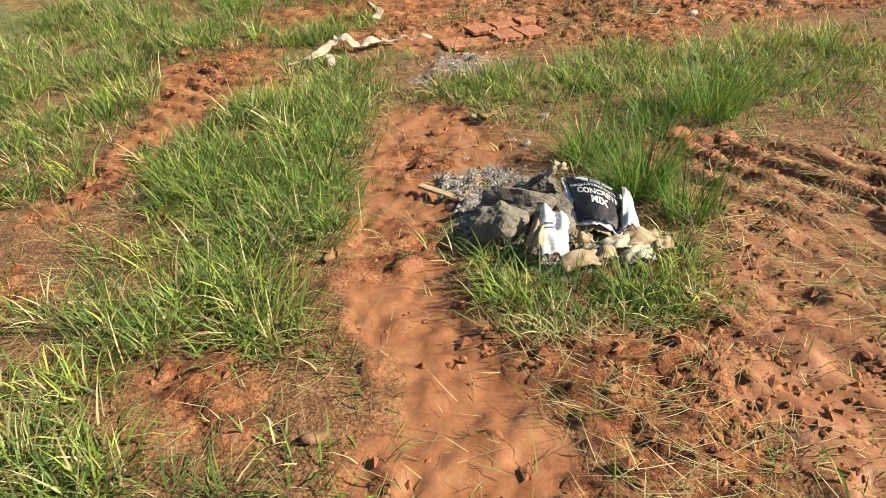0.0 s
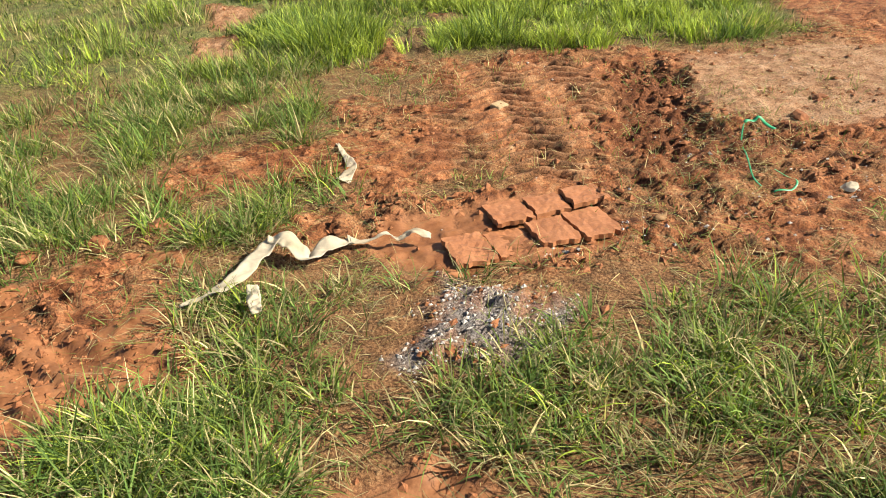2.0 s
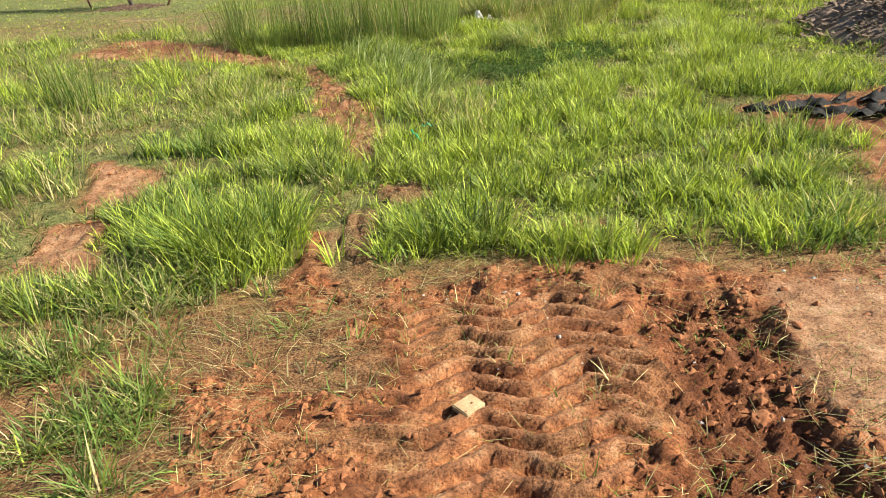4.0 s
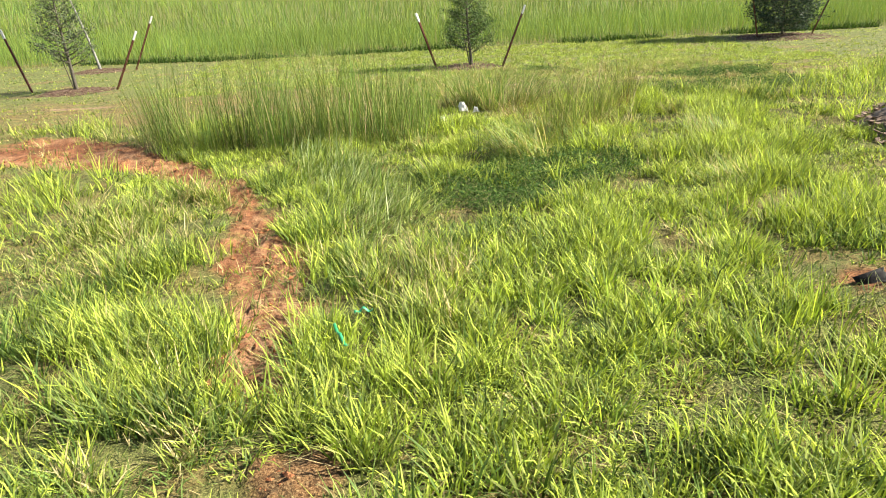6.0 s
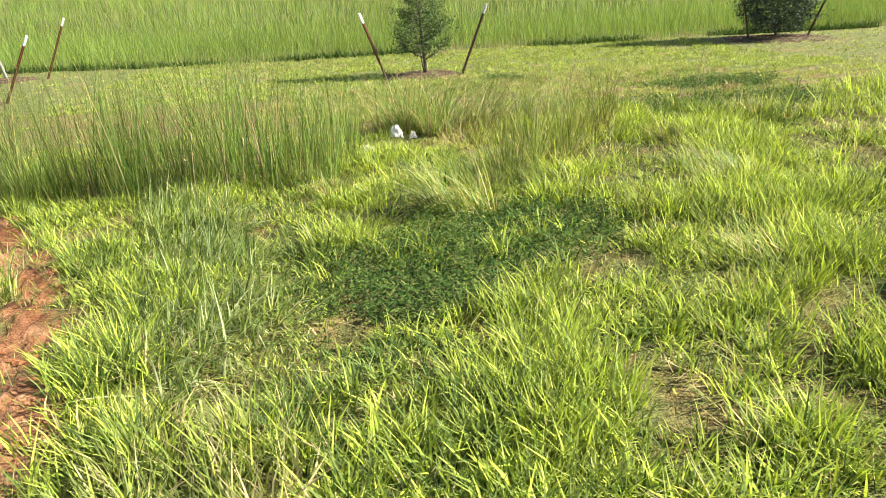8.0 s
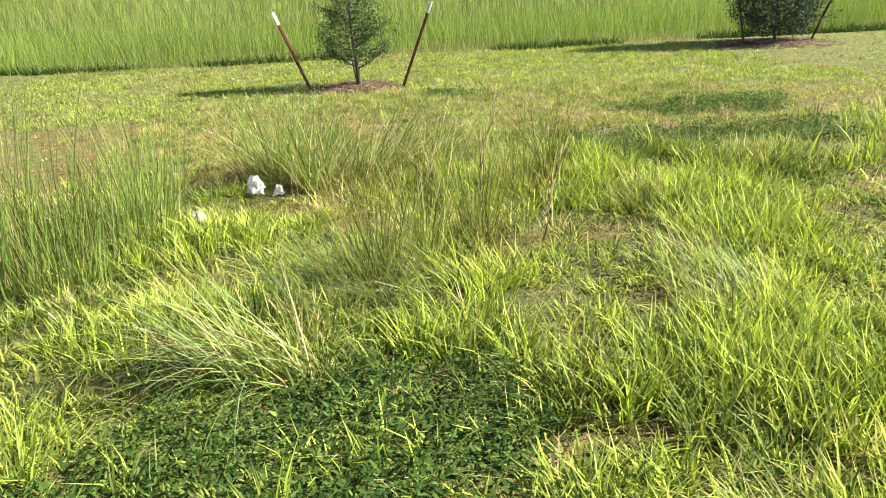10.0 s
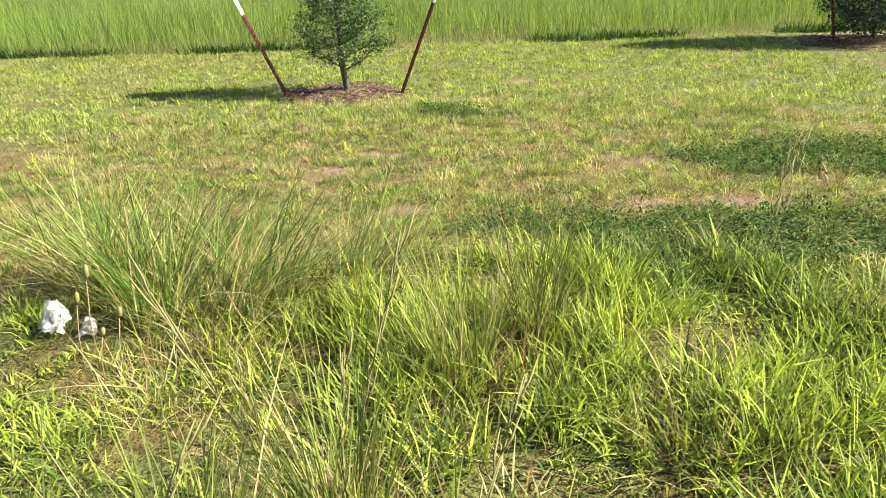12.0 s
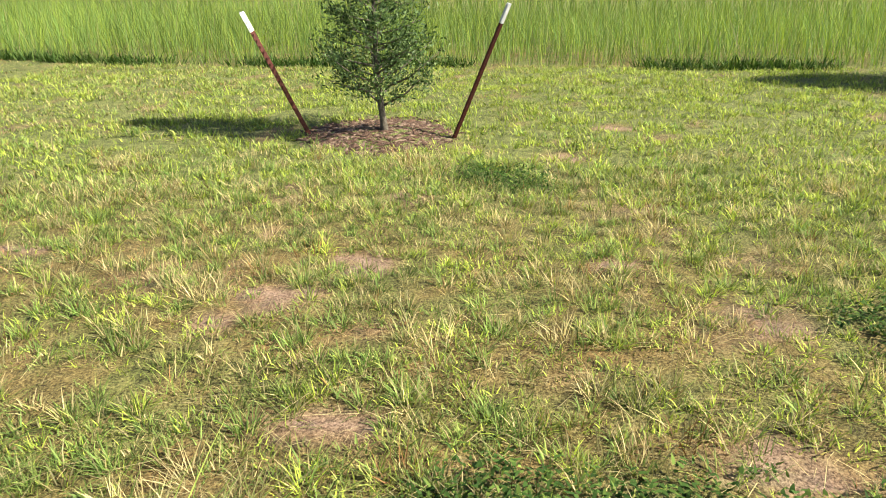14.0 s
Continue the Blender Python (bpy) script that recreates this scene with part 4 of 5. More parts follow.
def lawn():
    """Mown turf with worn, strawy spots."""
    def grow(x, y):
        return mown_at(x, y) * (1 - 0.93 * np.clip(1.6 * lawn_bare(x, y), 0, 1)) * (1 - ring_at(x, y)) * (0.15 + 0.85 * step(0.4, 0.52, fbm(x, y, 4.0, 3, 131))) * (1 - 0.72 * weeds_at(x, y))
    parts = []
    far = []
    for n, box, per, w, segs in ((5200, (0.4, 6.5, 16, 19.4), 18, 0.0065, 2), (17000, (-3, 9, 19.4, 26), 10, 0.0125, 2), (2500, (6.5, 9, 16, 19.4), 10, 0.009, 2), (5500, (9, 18, 17, 27), 7, 0.018, 2), (7500, (-11, 0.4, 16, 29), 6, 0.018, 2)):
        x, y = scatter(n, box, grow)
        bright = step(0.48, 0.62, fbm(x, y, 0.55, 3, 132) + 0.4 * step(3.5, 5.0, x) * step(17, 18.3, y) + 0.07 * step(19, 21, y))
        for sel, mixd in ((RNG.rand(len(x)) < bright, (5.5, 2.4, 2.8, 0.4, 0.0)), (None, (1.8, 4.4, 3.0, 2.4, 0.4))):
            k = sel if sel is not None else ~last
            last = k
            if box[2] > 19:
                far.append(clumps(x[k], y[k], per, 0.07, 0.085, w, 0.6, 0.6, (LIME * 0.9, OLIVE, GREEN * 1.3, STRAW * 0.75, BROWN), mixd, segs, tip=0.3))
            else:
                parts.append(clumps(x[k], y[k], per, 0.055, 0.055, w, 0.6, 0.7, (LIME, GREEN * 1.15, OLIVE * 0.85, STRAW * 0.8, BROWN), mixd, segs, tip=0.2))
    # fanned bunches, green and half dry
    x, y = scatter(2900, (0.4, 6.8, 16.1, 20.6), lambda x, y: mown_at(x, y) * (1 - 0.8 * lawn_bare(x, y)) * (1 - ring_at(x, y)) * (1 - 0.7 * weeds_at(x, y)) * (0.35 + 0.65 * step(0.4, 0.55, fbm(x, y, 1.6, 3, 133))))
    parts.append(clumps(x, y, 38, 0.03, 0.095, 0.0055, 0.6, 0.65, (GREEN * 1.15, OLIVE * 0.9, LIME, STRAW * 0.8, STRAW * 0.5), (6, 3, 1.6, 1.2, 1.0), 2, tip=0.15))
    # dry bunches
    x, y = scatter(1700, (0.4, 6.8, 16.2, 21), lambda x, y: mown_at(x, y) * np.clip(step(0.55, 0.66, fbm(x, y, 2.3, 4, 51)) + 0.25, 0, 1) * (1 - ring_at(x, y)))
    parts.append(clumps(x, y, 34, 0.06, 0.125, 0.0042, 0.6, 0.5, (STRAW * 0.95, STRAW * 0.65, BROWN, OLIVE), (4, 3, 0.8, 1.5), 2))
    stuff("lawn_grass", far, M_TURF, "bright even mown turf round the young trees", "lawn")
    stuff("lawn_grass", parts, M_GRASS, "short mown lawn with yellowed worn patches", "lawn")


def meadow():
    """Tall uncut grass behind the lawn."""
    parts = []
    for n, y0, y1, w, h, side in ((54000, 0, 7, 0.0098, 0.66, 21), (36000, 7, 26, 0.022, 0.8, 40), (22000, 26, 80, 0.065, 0.95, 80), (9000, 80, 190, 0.2, 1.2, 170)):
        x = RNG.uniform(3 - side, 5 + side, n)
        y = meadow_line(x) + y0 + (y1 - y0) * RNG.rand(n)
        edge = step(0, 0.25, y - meadow_line(x) - 0.15)
        tone = (0.6 * fbm(x, y, 0.28, 3, 141) + 0.4 * fbm(0.35 * x, y, 1.1, 3, 143))[:, None]
        tint = tints(n, (OLIVE * 0.95, GREEN * 1.35, LIME * 0.9, STRAW * 0.8), (3, 4, 3.2, 0.2), 0.1) * (0.45 + 0.7 * tone) * np.array((0.93, 0.98, 1.1))
        hh = h * RNG.uniform(0.6, 1.2, n) * (0.45 + 0.55 * edge) * (0.8 + 0.4 * tone[:, 0])
        parts.append(blade_arrays(np.stack([x, y, base_z(x, y)], -1), hh, w * RNG.uniform(0.6, 1.3, n), RNG.uniform(0, 6.3, n), np.abs(RNG.normal(0.16, 0.14, n)), RNG.uniform(0.0, 0.7, n), tint, 2))
    # low fringe along the meadow's foot, its dark tint drawing in the shade line
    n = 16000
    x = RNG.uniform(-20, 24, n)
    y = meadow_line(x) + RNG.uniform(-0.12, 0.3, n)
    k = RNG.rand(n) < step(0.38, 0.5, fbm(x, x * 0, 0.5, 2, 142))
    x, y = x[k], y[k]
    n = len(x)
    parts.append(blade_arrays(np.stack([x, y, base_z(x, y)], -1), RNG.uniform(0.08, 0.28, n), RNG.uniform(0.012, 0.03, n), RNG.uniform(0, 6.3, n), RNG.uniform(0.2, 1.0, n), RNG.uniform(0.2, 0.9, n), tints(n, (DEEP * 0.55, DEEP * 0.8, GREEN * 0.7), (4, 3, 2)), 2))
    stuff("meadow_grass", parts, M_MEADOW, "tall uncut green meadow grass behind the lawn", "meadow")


def weed_mats():
    """Low, dark leafy weeds in mats."""
    x, y = scatter(44000, (1.1, 3.6, 11.4, 14.0), weeds_at)
    x2, y2 = scatter(105000, (3.3, 7.1, 15.6, 20.5), weeds_at)
    x, y = np.concatenate([x, x2]), np.concatenate([y, y2])
    n = len(x)
    z = ground_z(x, y) + 0.01 + 0.09 * RNG.rand(n) * (0.4 + fbm(x, y, 6, 2, 151))
    tint = tints(n, (np.array((0.032, 0.068, 0.015)), np.array((0.052, 0.1, 0.022)), np.array((0.11, 0.165, 0.035))), (3.8, 4, 2))
    stuff("weed_mat", [blade_arrays(np.stack([x, y, z], -1), RNG.uniform(0.015, 0.034, n), RNG.uniform(0.009, 0.018, n), RNG.uniform(0, 6.3, n), RNG.uniform(0.7, 1.5, n), RNG.uniform(0, 0.5, n), tint, 2)],
          M_WEED, "low dark green leafy weed mat in the turf", "weeds")


def grass_tuft(x, y, h, r, n, label, kinds, weights, lean=0.25, curl=0.6, w=0.006, slant=None, dead=0, name="grass_tuft", group="grass tufts"):
    """One tussock that stands apart, green stalks over a skirt of dead ones."""
    one = lambda k: (np.full(k, x), np.full(k, y))
    sets = [("foliage", clumps(*one(1), n, r, h, w, lean, curl, kinds, weights, 5, slant), "")]
    if dead:
        sets.append(("dead_skirt", clumps(*one(1), dead, r * 1.3, h * 0.5, 0.004, 0.8, 0.6, (STRAW * 0.9, BROWN * 0.6, STRAW * 0.5), (3.4, 3, 3), 3), "dead straw at the base"))
    z = gz1(x, y)
    ob = new(name)
    ob.empty_display_size = 0.1
    ob.matrix_world = pose(x, y, z)
    for sub, (v, f, c), text in sets:
        m = new(sub, fill_mesh(sub, v - np.array((x, y, z)), f, M_GRASS, {"tint": c}))
        m.parent = ob
        tagged(m, text)
    tagged(ob, label, "grass tuft", group)


def tufts():
    long_green, stem = (DEEP * 1.8, GREEN * 1.2, OLIVE), (OLIVE * 0.9, GREEN * 1.1, STRAW * 0.8)
    for x, y, h, r, n in ((0.98, 2.72, 0.42, 0.13, 380), (0.86, 3.1, 0.36, 0.13, 220), (1.12, 2.45, 0.3, 0.1, 180), (1.62, 3.55, 0.46, 0.15, 300), (1.3, 3.42, 0.3, 0.12, 110)):
        grass_tuft(x, y, h, r, n, "long deep green grass tussock beside clay track", long_green, (4, 4, 1), 0.35, 0.8, 0.0055)
    for x, y, h in ((-0.4, 8.35, 0.46), (-0.15, 8.5, 0.4), (-0.62, 8.5, 0.4), (0.75, 8.35, 0.3), (1.0, 8.3, 0.3), (-0.3, 8.7, 0.34)):
        grass_tuft(x, y, h, 0.17, 260, "thick bright green grass tuft at the edge of bare clay", (LIME, GREEN, OLIVE), (4, 4, 1), 0.4, 0.7, 0.009)
    for x, y in ((0.35, 2.0), (0.5, 1.93), (0.72, 1.95), (0.3, 2.2)):
        grass_tuft(x, y, 0.17, 0.1, 110, "green grass tuft bent over clay and straw", (GREEN, OLIVE, DEEP), (4, 2, 2), 0.55, 0.9)
    for x, y, h in ((-1.4, 15.1, 0.95), (-1.0, 14.8, 0.95), (-0.6, 14.75, 1.0), (-0.2, 14.6, 1.05), (0.15, 14.7, 1.05), (0.5, 14.55, 1.1), (0.8, 14.5, 1.1), (1.0, 14.75, 0.85), (1.15, 14.5, 0.6), (1.3, 14.9, 0.55), (-0.4, 15.3, 0.95), (0.3, 15.2, 1.0), (1.3, 15.4, 0.8), (-1.7, 15.5, 0.8), (-2.5, 12.2, 0.6), (-2.75, 12.35, 0.55)):
        grass_tuft(x, y, h * 1.15, 0.23, 165, "tall upright seeding grass clump beside the lawn", stem, (3, 5, 0.8), 0.13, 0.3, 0.0055, dead=40, name="tall_grass_clump", group="tall grass clumps")
    for x, y, h, n, way in ((2.3, 15.95, 0.75, 200, None), (2.05, 16.2, 0.85, 190, None), (2.6, 15.85, 0.75, 150, 0.3), (2.75, 16.0, 0.8, 130, 0.15), (3.1, 16.1, 0.7, 110, 0.5), (3.3, 16.35, 0.6, 80, 0.2), (2.3, 16.4, 0.8, 110, 0.6), (2.5, 16.2, 0.75, 80, 2.6), (1.85, 16.35, 0.75, 90, None)):
        grass_tuft(x, y, h, 0.14, n, "arching seeding grass clump with dead straw base", (OLIVE, GREEN * 1.1, STRAW * 0.95), (3, 4, 2.2), 0.32 if way is None else 0.55, 0.9 if way is None else 1.05, 0.0065, way, dead=220, name="tall_grass_clump", group="tall grass clumps")
    for x, y in ((3.73, 15.4), (3.55, 15.3), (2.75, 15.75), (3.2, 16.12), (2.5, 15.4), (4.3, 14.9)):
        grass_tuft(x, y, 0.4, 0.2, 60, "collapsed nest of dead straw in the grass", (STRAW, OLIVE, BROWN), (4, 1, 1), 1.0, 0.5, 0.005, dead=380, name="tall_grass_clump", group="tall grass clumps")
    for x, y in ((2.9, 14.35), (3.2, 14.6), (2.65, 14.1), (3.55, 15.35), (3.85, 15.6)):
        grass_tuft(x, y, 0.75, 0.1, 120, "thin brown-green seeding grass over a dead straw base", (OLIVE * 0.9, OLIVE * 0.65, STRAW * 0.7), (4, 2, 1.4), 0.2, 0.4, 0.005, dead=220, name="tall_grass_clump", group="tall grass clumps")
    for x, y in ((2.15, 13.45), (2.3, 13.4), (2.05, 13.5)):
        grass_tuft(x, y, 0.72, 0.13, 85, "bleached grass clump bent over dark weeds", (OLIVE * 1.15, BLUE * 1.2, STRAW, GREEN), (3, 2, 2, 2), 0.5, 1.4, 0.006, slant=3.3)


plot_grass()
dead_straw()
long_grass()
lawn()
meadow()
weed_mats()
tufts()

# ---------------------------------------------------------------- small things on the ground


def lump_bm(size, seed, cuts=3, jag=0.3):
    """A broken lump: flat fracture faces with worn edges and a gritty skin."""
    rng = random.Random(seed)
    planes = []
    for k in range(13):
        n = Vector((rng.gauss(0, 1), rng.gauss(0, 1), rng.gauss(0, 1))).normalized()
        planes.append((n, rng.uniform(0.72, 1.05)))
    bm = bmesh.new()
    bmesh.ops.create_icosphere(bm, subdivisions=cuts, radius=1.0)
    for v in bm.verts:
        d = v.co.normalized()
        k = min([1.25] + [h / d.dot(n) for n, h in planes if d.dot(n) > 0.3])
        k += 0.4 * jag * noise.noise(d * 1.6 + Vector((seed, 0, 0)))
        if cuts > 2:
            k += 0.07 * noise.noise(d * 6 + Vector((0, 0, seed))) + 0.05 * noise.noise(d * 15 + Vector((seed, 0, seed)))
        c = d * k
        c.z = max(c.z, -0.55)
        v.co = Vector((c.x * size[0], c.y * size[1], c.z * size[2]))
    return bm


def lump(name, x, y, z, size, seed, material, label, category, group, turn=0.0, cuts=3):
    me = bpy.data.meshes.new(name)
    bm = lump_bm(size, seed, cuts)
    bm.to_mesh(me)
    bm.free()
    me.materials.append(material)
    ob = new(name, me)
    ob.matrix_world = pose(x, y, z + 0.42 * size[2], 0, 0, turn)
    return tagged(ob, label, category, group)


def paper_bm(place, nu, nv, ragged=0.0, seed=0.0, thick=0.0015):
    """A curled sheet: place(u, v) gives the point; torn edges where ragged."""
    bm = bmesh.new()
    g = []
    for i in range(nu + 1):
        row = []
        for j in range(nv + 1):
            u, v = i / nu, j / nv
            if ragged:
                e = noise.noise(Vector((u * 7, v * 7, seed))) + 0.6 * noise.noise(Vector((u * 19, v * 19, seed + 5)))
                if j == 0 or j == nv:
                    v += ragged * e
                if i == 0 or i == nu:
                    u += ragged * e
            row.append(bm.verts.new(place(u, v)))
        g.append(row)
    for i in range(nu):
        for j in range(nv):
            bm.faces.new((g[i][j], g[i + 1][j], g[i + 1][j + 1], g[i][j + 1])).smooth = True
    bmesh.ops.recalc_face_normals(bm, faces=bm.faces)
    if thick:
        bmesh.ops.solidify(bm, geom=bm.faces[:], thickness=thick)
    return bm


def text_bm(words, height, place, width=None):
    """Flat letters in the built-in font, laid onto a curved sheet by place(x, y)."""
    cu = bpy.data.curves.new("letters", "FONT")
    cu.body, cu.size, cu.align_x, cu.align_y, cu.offset = words, height, "CENTER", "CENTER", height * 0.03
    ob = new("letters", cu)
    me = bpy.data.meshes.new_from_object(ob)
    bpy.data.objects.remove(ob)
    bm = bmesh.new()
    bm.from_mesh(me)
    bpy.data.meshes.remove(me)
    bmesh.ops.triangulate(bm, faces=bm.faces[:])
    bmesh.ops.subdivide_edges(bm, edges=[e for e in bm.edges if e.calc_length() > 0.02], cuts=1)
    half = max(abs(v.co.x) for v in bm.verts)
    k = width / (2 * half) if width else 1.0
    for v in bm.verts:
        v.co = place(v.co.x * k, v.co.y)
    return bm


def bag_of_concrete():
    """The burst paper bag: a black printed panel arched over set concrete, with torn layers round it."""
    bx, by, bz = 0.70, 2.42, gz1(0.70, 2.42)
    ob = thing("concrete_bag", bx, by, bz, "torn black and white paper concrete bag burst on the clay", "paper bag")
    c = [Vector(p) - Vector((bx, by, bz)) for p in ((0.63, 2.39, -0.035), (0.785, 2.31, -0.06), (0.855, 2.59, -0.045), (0.65, 2.72, -0.02))]

    def on(u, v, lift=0.0):
        p = c[0].lerp(c[1], u).lerp(c[3].lerp(c[2], u), v)
        arch = 0.035 * math.sin(math.pi * min(max(u, 0), 1)) + 0.025 * math.sin(math.pi * min(max(v, 0), 1))
        fold = 0.006 * noise.noise(Vector((u * 5, v * 5, 2))) + 0.003 * noise.noise(Vector((u * 13, v * 9, 4)))
        return p + Vector((0, -0.01, arch + fold + lift))

    front = part("front_panel", paper_bm(lambda u, v: on(u, v), 22, 22, 0.05, 1.0), M_BAG, ob, "black printed front panel")
    part("inner_layer", paper_bm(lambda u, v: on(-0.08 + 1.14 * u, -0.06 + 1.08 * v, -0.008), 22, 22, 0.06, 3.0), M_WHITEPAPER, ob, "white torn inner paper layer")
    part("kraft_layer", paper_bm(lambda u, v: on(-0.02 + 1.06 * u, -0.12 + 1.1 * v, -0.016 - 0.01 * (1 - v)), 20, 20, 0.07, 7.0), M_KRAFT, ob, "tan torn kraft layer")
    # printing
    W = 0.225
    lay = lambda cu, cv, turn=0.0: (lambda x, y: on(cu + (x * math.cos(turn) - y * math.sin(turn)) / W, cv + (x * math.sin(turn) + y * math.cos(turn)) / 0.32, 0.003))
    part("lettering", text_bm("HIGH-STRENGTH", 0.030, lay(0.5, 0.69), 0.205), M_PRINT, front, "white print")
    part("lettering", text_bm("CONCRETE", 0.056, lay(0.55, 0.53), 0.185), M_PRINT, front, "white print")
    part("lettering", text_bm("MIX", 0.06, lay(0.55, 0.35), 0.085), M_PRINT, front, "white print")
    for x0, x1, y0, y1 in ((-0.08, 0.09, 0.032, 0.035), (-0.075, -0.02, -0.012, 0.022), (-0.012, 0.03, -0.012, 0.022), (0.038, 0.08, -0.012, 0.022), (-0.05, 0.05, -0.026, -0.022)):
        pl = lay(0.5, 0.89)
        part("brand_bar", paper_bm(lambda u, v: pl(x0 + (x1 - x0) * u, y0 + (y1 - y0) * v), 6, 2, 0, 0, 0.0004), M_PRINT, front, "white printed bar")
    # torn flaps
    def flap(name, a, b, d, e, mat_, seed, lift, label, rag=0.05):
        q = [Vector(p) - Vector((bx, by, bz)) for p in (a, b, d, e)]
        def f(u, v):
            p = q[0].lerp(q[1], u).lerp(q[3].lerp(q[2], u), v)
            return p + Vector((0, 0, lift * math.sin(math.pi * u) * 0.6 + lift * noise.noise(Vector((u * 3, v * 3, seed)))))
        return part(name, paper_bm(f, 12, 12, rag, seed), mat_, ob, label)
    g = bz
    flap("side_flap", (0.79, 2.3, g + 0.03), (0.86, 2.31, g + 0.015), (0.89, 2.53, g + 0.03), (0.85, 2.54, g + 0.07), M_WHITEPAPER, 2.0, 0.02, "white torn side flap")
    flap("loose_flap", (0.44, 2.16, g + 0.02), (0.545, 2.15, g + 0.02), (0.575, 2.30, g + 0.09), (0.475, 2.35, g + 0.12), M_WHITEPAPER, 5.0, 0.03, "white flap with grey print")
    flap("kraft_flap", (0.38, 2.2, g + 0.02), (0.45, 2.18, g + 0.04), (0.5, 2.33, g + 0.1), (0.45, 2.36, g + 0.03), M_KRAFT, 6.0, 0.04, "tan curled flap")
    flap("back_flap", (0.55, 2.66, g + 0.06), (0.66, 2.7, g + 0.08), (0.67, 2.78, g + 0.07), (0.58, 2.78, g + 0.05), M_KRAFT, 8.0, 0.03, "brown curled flap")
    for k, (a, b) in enumerate(((0.62, 2.24), (0.74, 2.2), (0.84, 2.22), (0.68, 2.14), (0.8, 2.12), (0.58, 2.12), (0.9, 2.16))):
        s = 0.04 + 0.014 * (k % 3)
        flap("scrap", (a - s, b - s * 0.7, g + 0.015), (a + s, b - s * 0.6, g + 0.02), (a + s * 0.9, b + s * 0.7, g + 0.035), (a - s, b + s * 0.6, g + 0.02), (M_KRAFT, M_CREAM, M_KRAFT)[k % 3], 11.0 + k, 0.02, "torn paper scrap", 0.1)
    for k in range(4):
        u0 = 0.15
        part("print_bar", paper_bm(lambda u, v: Vector((0.475 + 0.05 * u, 2.225 + 0.015 * k + 0.006 * v, g + 0.066 + 0.011 * k)) - Vector((bx, by, bz)), 4, 1, 0, 0, 0.0006), M_INK, ob, "grey printed bar")


def concrete():
    for x, y, s, seed, turn in ((0.335, 2.38, (0.105, 0.085, 0.085), 3.1, 20), (0.43, 2.57, (0.16, 0.10, 0.085), 8.4, -15), (0.53, 2.40, (0.09, 0.085, 0.07), 12.7, 40), (0.6, 2.52, (0.10, 0.12, 0.075), 5.5, 10), (0.585, 2.76, (0.07, 0.06, 0.06), 17.2, 0), (0.27, 2.5, (0.06, 0.05, 0.045), 21.9, 60)):
        lump("concrete_lump", x, y, gz1(x, y), s, seed, M_CEMENT, "broken grey lump of hardened concrete beside torn bag", "concrete", "concrete lumps", turn, 4)
    for x, y, r in ((0.38, 3.82, 0.024), (-0.2, 3.54, 0.016), (0.55, 3.45, 0.02), (0.765, 3.74, 0.03), (0.28, 3.3, 0.02), (0.6, 3.38, 0.03)):
        lump("concrete_fragment", x, y, gz1(x, y) - 0.005, (r, r * 0.8, r * 0.7), x * 31 + y, M_CRUMB, "small pale concrete fragment on red clay", "concrete", "concrete fragments", 30 * x, 2)


def bits(name, x, y, size, material, label, category, flat=0.7, seed=3):
    """Many small angular bits as one mesh."""
    rng = np.random.RandomState(seed)
    n = len(x)
    ico = np.array([(1, 0, 0), (0, 1, 0), (-1, 0, 0), (0, -1, 0), (0, 0, 1), (0, 0, -1)], float)
    tri = np.array([(0, 1, 4), (1, 2, 4), (2, 3, 4), (3, 0, 4), (1, 0, 5), (2, 1, 5), (3, 2, 5), (0, 3, 5)])
    v = ico[None] * rng.uniform(0.65, 1.35, (n, 6, 1)) * size[:, None, None] * np.stack([rng.uniform(0.7, 1.5, n), rng.uniform(0.6, 1.1, n), flat * rng.uniform(0.5, 1.1, n)], -1)[:, None]
    a = rng.uniform(0, 6.3, n)
    c, s = np.cos(a)[:, None], np.sin(a)[:, None]
    v = np.stack([v[..., 0] * c - v[..., 1] * s, v[..., 0] * s + v[..., 1] * c, v[..., 2]], -1)
    v += np.stack([x, y, ground_z(x, y) + size * flat * 0.25], -1)[:, None]
    f = (np.arange(n) * 6)[:, None, None] + tri[None]
    tagged(new(name, fill_mesh(name, v.reshape(-1, 3), f.reshape(-1, 3), material)), label, category, kind="stuff")


